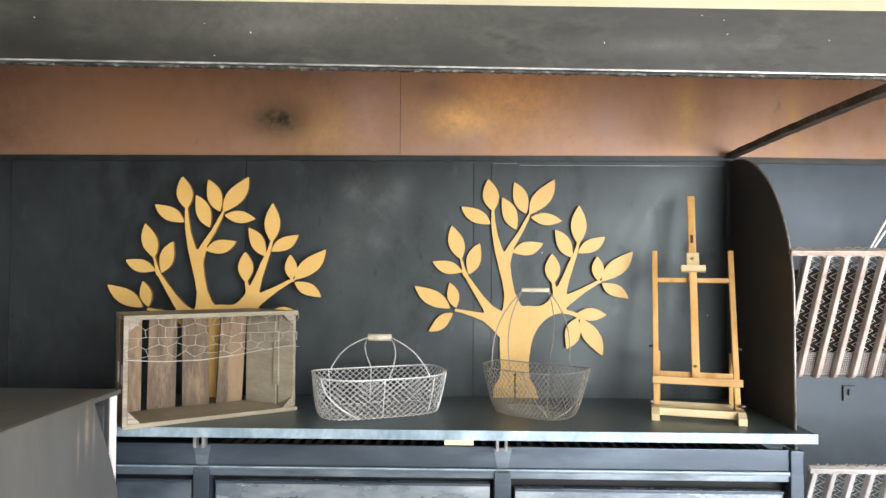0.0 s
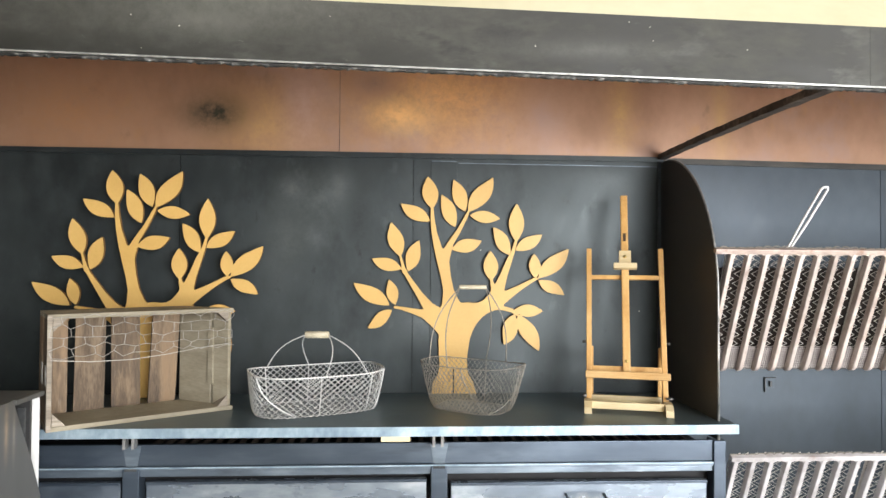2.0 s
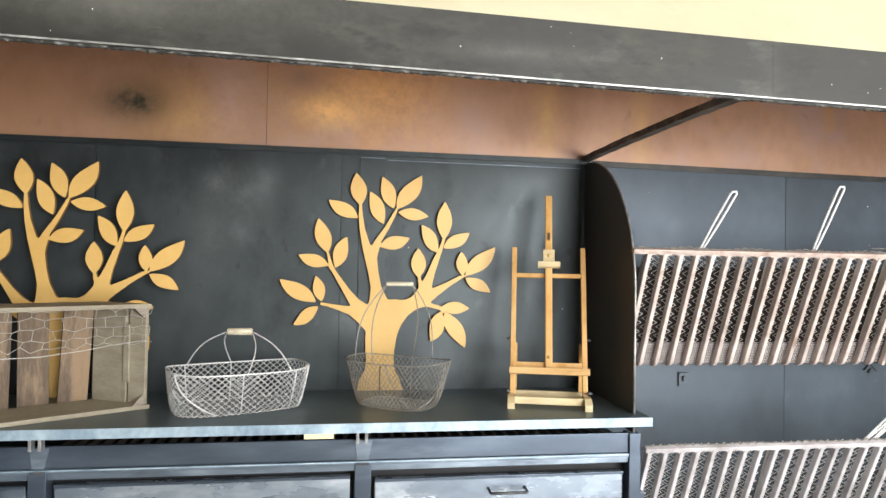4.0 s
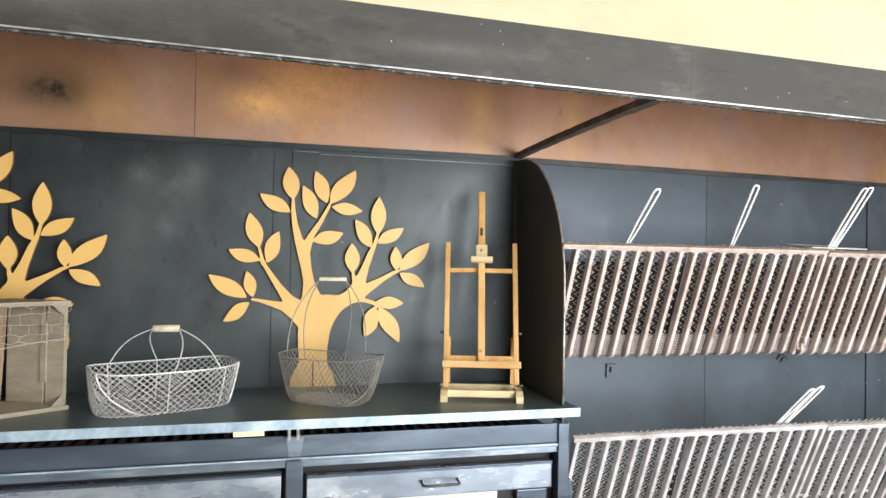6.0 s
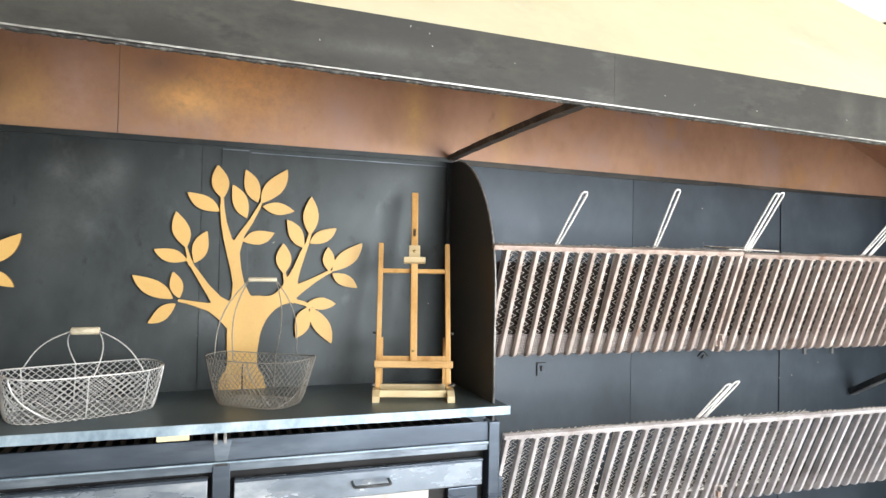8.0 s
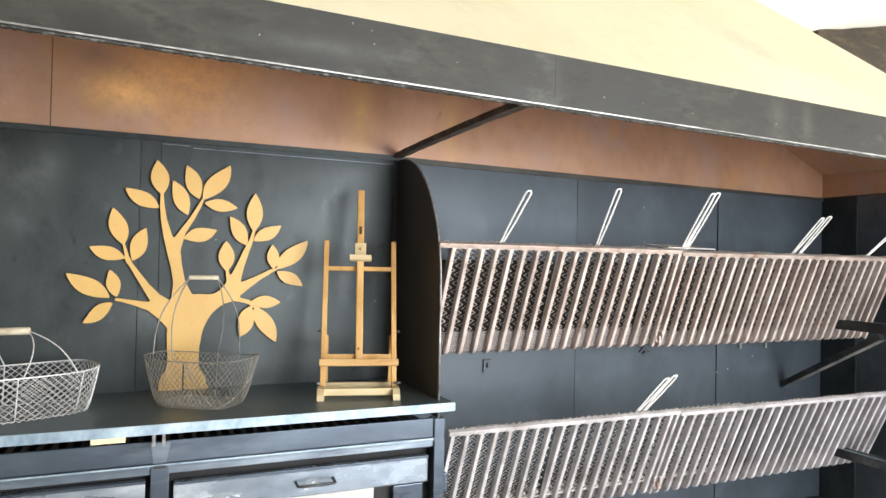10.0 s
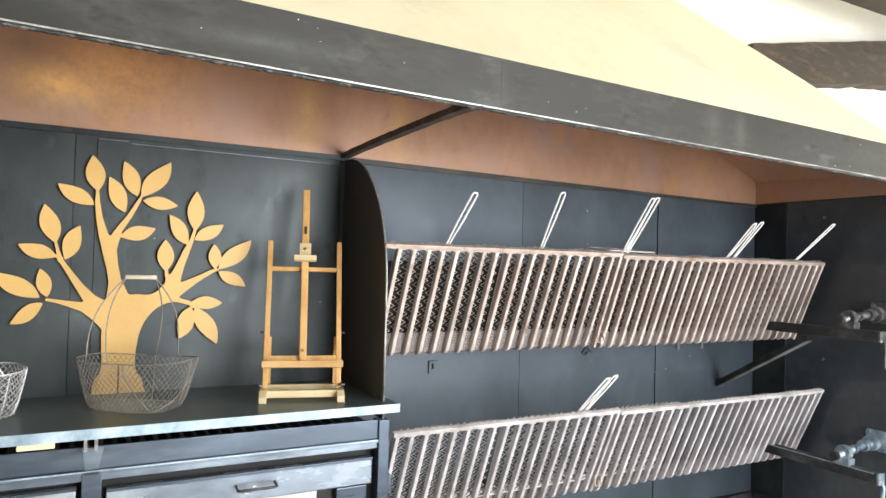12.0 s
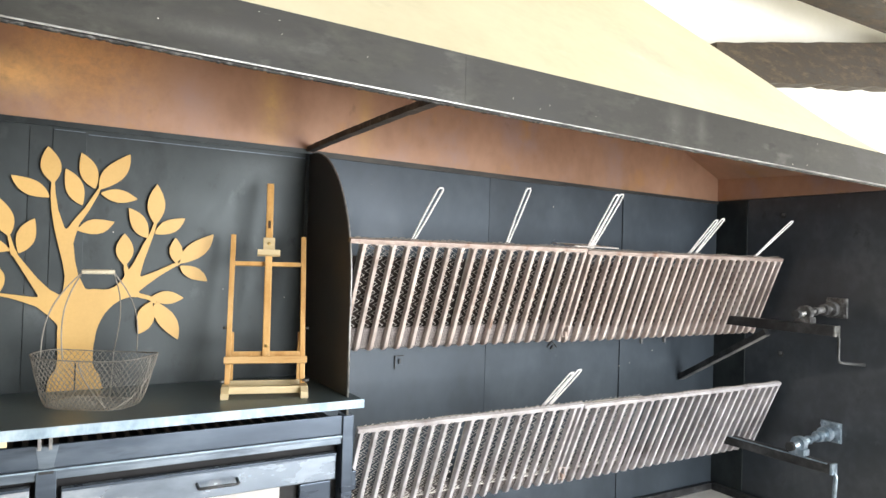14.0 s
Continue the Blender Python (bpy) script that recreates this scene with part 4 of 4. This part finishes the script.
wire_basket("wire_basket", "low oblong galvanised wire basket with a pale wooden grip", pose(-0.2755, 1.466, SH + 0.001, 0, 0, 22), 0.398, 0.245, 0.362, 0.222, 0.118, 0.226,
            M_BRIGHTWIRE, M_RIMWIRE, M_GRIP, ((0.365, -1), (0.245, -1), (0.745, 1), (0.86, 1)), -24, (0.245, 0.735, 0.37, 0.875),
            ((0.565, 0.105), (0.435, -0.05), (0.93, -0.02), (0.98, 0.02)), (52, 13), 0.022)
wire_basket("wire_basket", "tarnished wire basket with a tall bow handle before the tree", pose(0.198, 1.480, SH + 0.001, 0, 0, -33), 0.320, 0.19, 0.232, 0.165, 0.135, 0.372,
            M_DULLWIRE, M_DULLWIRE, M_GRIP, ((0.635, -1), (0.71, -1), (0.17, 1), (0.25, 1)), 31, (0.25, 0.56, 0.0), ((0.76, 0.12), (1.06, -0.17)), (54, 13))

# ---- easel ----
M_PINEX = material("lacquered_pine_crosswise", ((0.46, 0.25, 0.08), (0.60, 0.37, 0.15), (0.72, 0.50, 0.24)), (0.3, 0.45), 0, 5, (0.9, 7, 7), 55, 0.05, 0.06)
easel = thing("easel", "small lacquered pine table easel on pale feet", "easel", m=pose(0.660, 1.405, SH, 0, 0, -15))
LEANM = pose(0, 0.035, 0.035, -17, 0, 0)


def stick(name, x0, x1, y0, y1, z0, z1, mat, bevel=0.002, label="", m=LEANM):
    return part(name, box(x0, x1, y0, y1, z0, z1, bevel, m), mat, easel, label)


for sx in (-1, 1):
    x = sx * 0.113
    post = stick("post", x - 0.008, x + 0.008, -0.008, 0.008, -0.01, 0.482, M_PINE)
    foot = part("foot", prism([(-0.045, 0.001), (0.10, 0.001), (0.10, 0.014), (0.03, 0.034), (-0.02, 0.034), (-0.045, 0.020)], 0.022, "x", x * 1.03 - 0.011), M_PALEPINE, easel, "pale wooden foot")
    part("rear_leg", box(-0.006, 0.006, -0.005, 0.005, 0, 0.165, 0.001, pose(x * 0.93, 0.115, 0.02, 4, 0, 0)), M_PINE, easel)
    part("wing_screw", tube([(x * 1.03 - 0.004, 0.018, 0.043), (x * 1.03 + sx * 0.016, 0.016, 0.045)], 0.004, 8), M_PIVOT, foot, "small steel wing screw", smooth=True)
    part("side_screw", tube([(x + sx * 0.006, 0.09, 0.20), (x + sx * 0.02, 0.09, 0.20)], 0.004, 8), M_PIVOT, post, smooth=True)
stick("cross_bar", -0.105, 0.105, -0.006, 0.006, 0.378, 0.392, M_PINE)
mast = stick("mast", -0.0115, 0.0115, -0.020, -0.0085, 0.075, 0.665, M_PINE, 0.004)
block = stick("mast_block", -0.0185, 0.0185, -0.030, -0.0205, 0.424, 0.468, M_PALEPINE)
stick("clamp", -0.036, 0.036, -0.042, -0.0205, 0.405, 0.4235, M_PALEPINE, 0.002, "pale wooden clamp")
stick("back_rail", -0.105, 0.105, -0.006, 0.006, 0.078, 0.098, M_PINE)
stick("tray", -0.124, 0.124, -0.046, -0.009, 0.058, 0.074, M_PINEX, 0.002, "pale wooden canvas tray")
stick("tray_lip", -0.124, 0.124, -0.052, -0.0465, 0.054, 0.075, M_PINEX, 0.0015)
part("foot_bar", box(-0.108, 0.108, -0.018, -0.004, 0.012, 0.034, 0.002), M_PALEPINE, easel, "pale wooden foot bar")
part("foot_bar", box(-0.108, 0.108, 0.085, 0.097, 0.012, 0.034, 0.002), M_PALEPINE, easel)
for z in (0.446, 0.112):
    y = -0.0315 if z > 0.3 else -0.021
    part("screw", tube([LEANM @ Vector((0, y + 0.002, z)), LEANM @ Vector((0, y - 0.003, z))], 0.0048, 10), M_BRASS, block if z > 0.3 else mast, "brass screw head", smooth=True)
stick("knot", -0.005, 0.004, -0.0212, -0.0203, 0.503, 0.53, M_KNOT, 0.0)


# ---- grill grates leaning out from the wall ----
def grate(name, label, x0, x1, first, pitch, z_top, y_top, z_bot, y_bot, steel, rack=0.0):
    """A grate of upright flat bars between a top rail and a bottom rail; the bars are its parts."""
    ob = thing(name, label, "grill grate", "grill grates")
    d = Vector((0, y_bot - y_top, z_bot - z_top))
    ln = d.length
    ang = math.degrees(math.atan2(y_bot - y_top, z_top - z_bot))
    m = pose(0, y_top, z_top, ang, 0, 0)
    # in this pose -z runs down the bars
    prof = [(-0.001, 0.0), (0.021, 0.0), (0.021, -ln + 0.034), (0.025, -ln + 0.012), (0.034, -ln + 0.002), (0.034, -ln), (0.016, -ln - 0.002), (0.004, -ln + 0.008), (-0.001, -ln + 0.02)]
    bar = prism([(a - 0.006, b) for a, b in prof], 0.0135, "x", -0.0068)
    bmesh.ops.bevel(bar, geom=[e for e in bar.edges if abs(e.verts[0].co.x - e.verts[1].co.x) < 1e-6], offset=0.0018, segments=1, affect="EDGES")
    bmesh.ops.recalc_face_normals(bar, faces=bar.faces)
    me = None
    x = first
    while x < x1 - 0.012:
        if me is None:
            b = part("bar", bar, steel, ob)
            me = b.data
        else:
            b = new("bar", me)
            b.parent = ob
        b.matrix_local = Matrix.Translation((x, 0, 0)) @ m @ pose(0, 0, 0, 0, rack, 0)
        x += pitch
    part("top_rail", box(x0 - (0.015 if x0 < 0.91 and z_top > 1 else 0), x1, -0.0075, 0.011, -0.006, 0.009, 0.002, m), M_RAIL if z_top > 1.2 else steel, ob, "heat-stained top rail")
    # rounded heads of the slots, one web between each two bars
    web = None
    x = first
    while x + pitch < x1 - 0.012:
        if web is None:
            half = (pitch - 0.0135) / 2
            arch = [(-half, 0.0)] + [(-half * math.cos(radians(a)), -0.011 * (1 - math.sin(radians(a)))) for a in range(0, 181, 20)] + [(half, 0.0)]
            w = part("web", prism(arch[::-1], 0.010, "y", -0.004), steel, ob)
            web = w.data
        else:
            w = new("web", web)
            w.parent = ob
        w.matrix_local = Matrix.Translation((x + pitch / 2, 0, 0)) @ m @ Matrix.Translation((0, 0, -0.0062))
        x += pitch
    part("end_bar", box(x1 - 0.012, x1, -0.006, 0.012, -ln + 0.004, -0.0065, 0.002, m), steel, ob)
    # scalloped rod ends along the top
    bm = bmesh.new()
    x = x0 + 0.012
    while x < x1 - 0.01:
        tube([m @ Vector((x + 0.5 * pitch * 0.48 * math.cos(a), 0.006, 0.008 + (0.005 + 0.003 * math.sin(x * 31)) * math.sin(a))) for a in np.linspace(0, math.pi, 7)], 0.0017, 4, bm)
        x += pitch * 0.5
    part("scalloped_wire", bm, M_DULLWIRE, ob, kind="stuff")
    return ob


for z_top, y_top, z_bot, y_bot, text in ((1.486, 1.305, 1.114, 1.452, "upper"), (0.891, 1.302, 0.54, 1.455, "lower")):
    for x0, x1, first, pitch in ((0.897 if text == "upper" else 0.926, 1.866, 0.934 if text == "upper" else 0.942, 0.0522), (1.869, 3.122, 1.892, 0.0513)):
        side = "short" if x0 < 1.5 else "long"
        grate("grill_grate", f"{side} {text} steel grill grate leaning out from the black wall", x0, x1, first, pitch, z_top - (0.007 if x0 > 1.5 else 0), y_top, z_bot - (0.006 if x0 > 1.5 else 0), y_bot, M_GRATE if text == "upper" else M_GREYGRATE, 1.4 if side == "short" and text == "upper" else 0.0)


def grill_basket(xc, wid, z_top, y_top, z_bot, y_bot, handle, label):
    """A folding wire grill: frame, zigzag wires and, where seen, a long loop handle."""
    ob = thing("grill_basket", label, "grill basket", "folding wire grills")
    ang = math.degrees(math.atan2(y_bot - y_top, z_top - z_bot))
    ln = math.hypot(y_bot - y_top, z_top - z_bot)
    m = pose(xc, y_top, z_top, ang, 0, 0)
    part("frame", tube([m @ Vector(p) for p in ((-wid / 2, 0, 0), (wid / 2, 0, 0), (wid / 2, 0, -ln), (-wid / 2, 0, -ln))], 0.0028, 6, closed=True), M_MESHWIRE, ob)
    bm = bmesh.new()
    step = 0.0263
    n = int(wid / step)
    for i in range(n):
        cx = -wid / 2 + step * (i + 0.5) + (wid - n * step) / 2
        for lay, yy in ((0, 0.0), (1, 0.012)):
            pts = []
            k = 0
            z = 0.0
            while z > -ln:
                s = 1 if (k + lay) % 2 else -1
                pts.append(m @ Vector((cx + s * step * 0.47, yy + 0.002 * (i % 2), z)))
                z -= 0.0155
                k += 1
            tube(pts, 0.0019, 4, bm)
    part("zigzag_wire", bm, M_MESHWIRE, ob, "zigzag chromed wires", kind="stuff")
    if handle:
        for dx, tip in handle:
            t = Vector(tip)
            b = m @ Vector((dx, 0, 0.002))
            d = (t - b)
            side = Vector((0.0098, 0, 0))
            up = d.normalized()
            loop = [b - side * 0.55, b + d * 0.12 - side * 0.5, b + d * 0.5 - side * 0.9, t - side - up * 0.008, t - side * 0.6 - up * 0.001, t + side * 0.6 - up * 0.001, t + side - up * 0.008, b + d * 0.5 + side * 0.9, b + d * 0.12 + side * 0.5, b + side * 0.55]
            part("handle", tube(loop, 0.0034, 6), M_CHROME, ob, "bright steel loop handle", smooth=True)
    return ob


UP = (1.478, 1.331, 1.165, 1.455)
LO = (0.892, 1.328, 0.60, 1.44)
text = "folding wire grill leaning behind the grate"
loopy = "folding wire grill with a bright loop handle, behind the grate"
grill_basket(1.135, 0.416, *UP, [(-0.028, (1.155, 1.215, 1.666))], loopy)
grill_basket(1.555, 0.416, *UP, [(-0.06, (1.516, 1.225, 1.694))], loopy)
grill_basket(1.975, 0.416, *UP, [(-0.092, (1.922, 1.205, 1.700)), (-0.072, (1.949, 1.208, 1.704))], "folding wire grill with a doubled bright loop handle, behind the grate")
grill_basket(2.40, 0.42, *UP, [(0.072, (2.528, 1.225, 1.638)), (0.112, (2.578, 1.23, 1.646))], "folding wire grill with a doubled bright loop handle, behind the grate")
grill_basket(2.83, 0.40, *UP, [(0.10, (3.045, 1.21, 1.660))], loopy)
grill_basket(1.145, 0.416, *LO, [], text)
grill_basket(1.57, 0.426, *LO, [(0.115, (1.748, 1.235, 1.034)), (0.145, (1.780, 1.23, 1.043))], "folding wire grill with a doubled bright loop handle, behind the grate")
grill_basket(2.0, 0.426, *LO, [], text)

# perforated gutters below the grills
for x0, x1, z, y in ((0.90, 1.90, 1.122, 1.466), (0.94, 1.90, 0.552, 1.470)):
    gutter = thing("gutter", "perforated steel gutter strip behind the grate", "gutter")
    strip = part("strip", box(x0, x1, -0.0015, 0.0015, 0.003, 0.078), M_PERF, gutter)
    strip.matrix_local = pose(0, y, z, 20, 0, 0)
    part("shelf_fold", box(x0, x1, y + 0.003, BACK - 0.001, z - 0.003, z), M_BRACKET, gutter)
    if z > 1:
        part("back_sheet", box(x0, x1, 0.012, 0.015, 0.002, 0.335, 0.0, pose(0, y, z, 21, 0, 0)), M_GAPSHADE, gutter, "added dark brown sheet standing in for shade behind the wires")
for z, y in ((1.117, 1.466), (0.546, 1.470)):
    gutter = thing("gutter", "plain steel gutter strip behind the grate", "gutter")
    strip = part("strip", box(1.905, 3.12, -0.0015, 0.0015, 0, 0.062), M_PERF, gutter)
    strip.matrix_local = pose(0, y, z, 20, 0, 0)
    part("shelf_fold", box(1.905, 3.1, y + 0.003, BACK - 0.001, z - 0.003, z), M_BRACKET, gutter)
    if z > 1:
        part("back_sheet", box(1.905, 2.72, 0.012, 0.015, 0.002, 0.335, 0.0, pose(0, y, z, 21, 0, 0)), M_GAPSHADE, gutter, "added dark brown sheet standing in for shade behind the wires")

# small latches at the joints and hooks on the wall
for z, y in ((1.14, 1.428), (0.575, 1.426)):
    latch = thing("latch", "small steel latch joining two grates", "latch")
    part("loop", tube([(1.862 + dx, y - 0.012, z + dz) for dx, dz in ((-0.012, 0), (0.018, 0), (0.018, 0.042), (-0.012, 0.042))], 0.003, 6, closed=True), M_GRATE, latch)
    part("pin", box(1.862, 1.87, y - 0.018, y + 0.03, z - 0.008, z + 0.02, 0.001), M_RAIL, latch)
def wall_hook(x, z, turned):
    """A thin pressed plate with a folded rim and a stub; the turned one stands on its corner."""
    hook = thing("wall_hook", "small black hook on the steel wall" + (" turned on its corner" if turned else ""), "hook")
    m = pose(x, BACK - 0.001, z, 0, 45 if turned else 0, 0)
    part("plate", box(-0.018, 0.018, -0.002, 0, -0.018, 0.018, 0.0005, m), M_BLUEWALL, hook)
    part("rim", box(-0.0205, -0.0175, -0.008, -0.0001, -0.03 if not turned else -0.018, 0.021, 0.0005, m), M_BRACKET, hook)
    part("rim", box(-0.0172, 0.02, -0.008, -0.0001, 0.018, 0.021, 0.0005, m), M_BRACKET, hook)
    part("stub", box(-0.004, 0.004, -0.012, -0.0021, -0.011, 0.008, 0.001, m), M_BRACKET, hook)


wall_hook(1.277, 1.03, False)
wall_hook(2.05, 1.052, True)
for x, z in ((2.62, 1.075), (2.785, 1.075)):
    hook = thing("wall_hook", "small steel lug hanging below the grate", "hook")
    part("pin", box(x - 0.006, x + 0.006, BACK - 0.012, BACK - 0.0005, z - 0.03, z + 0.02, 0.001), M_EDGE, hook)
for z in (1.024, 1.703):
    bolt = thing("wall_bolt", "small worn bolt on the side wall", "bolt")
    part("head", tube([(XR - 0.0006, 1.34, z), (XR - 0.010, 1.34, z)], 0.008, 6), M_PIVOT, bolt)
    part("washer", tube([(XR - 0.0005, 1.34, z - 0.006), (XR - 0.003, 1.34, z - 0.006)], 0.014, 10), M_BRACKET, bolt)


# ---- arms and crank shafts on the side wall ----
def crank_arm(name, label, z_arm, z_shaft, y_shaft, steel, brace, handle):
    ob = thing(name, label, "crank arm", "crank arms")
    xa = 2.93
    arm = part("arm", box(xa - 0.02, xa + 0.02, 0.94, 1.57, z_arm - 0.022, z_arm + 0.022, 0.003), M_BRACKET, ob, "black square steel arm")
    part("end_cap", box(xa - 0.021, xa + 0.021, 0.930, 0.9395, z_arm - 0.023, z_arm + 0.023, 0.002), steel, arm)
    if not brace:
        part("edge_line", box(xa - 0.0215, xa - 0.0165, 0.95, 1.5, z_arm + 0.0175, z_arm + 0.0225, 0.001), M_PIVOTBLUE, arm, "worn bright edge of the arm")
    if brace:
        a, b = Vector((xa - 0.015, BACK - 0.002, z_arm - 0.322)), Vector((xa - 0.015, 1.24, z_arm - 0.035))
        part("brace", box(-0.014, 0.014, 0, (b - a).length, -0.014, 0.014, 0.002, look(a, b) @ pose(0, 0, 0, -90)), M_BRACKET, ob, "black diagonal brace")
        # bright strip gives the brace its lit lower edge
        part("brace_flange", box(-0.013, 0.026, 0.01, (b - a).length, -0.0185, -0.0145, 0.001, look(a, b) @ pose(0, 0, 0, -90)), M_EDGE, ob, "bright flange strip drawing the brace's lit lower edge")
    plate = part("wall_plate", box(XR - 0.014, XR - 0.0005, y_shaft - 0.046, y_shaft + 0.046, z_shaft - 0.046, z_shaft + 0.046, 0.003), steel, ob)
    for dy in (-0.034, 0.034):
        for dz in (-0.034, 0.034):
            part("bolt", tube([(XR - 0.014, y_shaft + dy, z_shaft + dz), (XR - 0.024, y_shaft + dy, z_shaft + dz)], 0.009, 6), steel, plate)
    z2 = z_arm + 0.06
    shaft = part("shaft", tube([(XR - 0.014, y_shaft, z_shaft), (3.05, y_shaft, (z_shaft + z2) / 2 + 0.004), (2.868, y_shaft, z2)], 0.0145, 14), steel, ob, smooth=True)
    for x, r, w in ((3.13, 0.033, 0.03), (3.075, 0.025, 0.024), (3.0, 0.019, 0.012), (xa, 0.032, 0.030), (2.866, 0.019, 0.018)):
        k = (XR - x) / (XR - 2.84)
        zc = z_shaft + (z2 - z_shaft) * k
        part("collar", tube([(x + w / 2, y_shaft, zc), (x - w / 2, y_shaft, zc)], r, 16), steel if x > 2.9 else M_BRACKET, shaft)
    part("bearing_block", box(xa - 0.022, xa + 0.022, y_shaft - 0.035, y_shaft + 0.035, z_arm + 0.0225, z_arm + 0.05, 0.004), steel, arm)
    if handle:
        part("crank_handle", tube([(xa, 0.938, z_arm), (xa, 0.925, z_arm - 0.03), (xa, 0.925, z_arm - 0.118), (xa + 0.003, 0.921, z_arm - 0.128), (xa + 0.014, 0.915, z_arm - 0.131), (xa + 0.09, 0.865, z_arm - 0.136)], 0.0065, 10), M_BRACKET, ob, "bent steel crank handle", smooth=True)
    else:
        part("crank_handle", tube([(xa, 0.938, z_arm), (xa, 0.925, z_arm - 0.03), (xa, 0.935, z_arm - 0.2)], 0.0085, 10), steel, ob, "bent steel crank handle", smooth=True)
    return ob


crank_arm("crank_arm", "black steel arm with a turned steel crank shaft and diagonal brace", 1.182, 1.266, 1.07, M_PIVOT, True, True)
crank_arm("crank_arm", "black steel arm with a zinc-plated crank shaft", 0.606, 0.70, 1.085, M_PIVOTBLUE, False, False)


# a loose wire rack lying over the tops of the folding grills
loose = thing("wire_rack", "small wire rack lying on top of the folding grills", "rack")
part("frame", tube([(1.80, 1.300, 1.502), (2.03, 1.302, 1.5), (2.03, 1.43, 1.512), (1.80, 1.43, 1.514)], 0.0024, 6, closed=True), M_MESHWIRE, loose)
for i in range(9):
    x = 1.82 + i * 0.024
    part("wire", tube([(x, 1.301, 1.502), (x, 1.43, 1.513)], 0.0014, 5), M_MESHWIRE, loose)
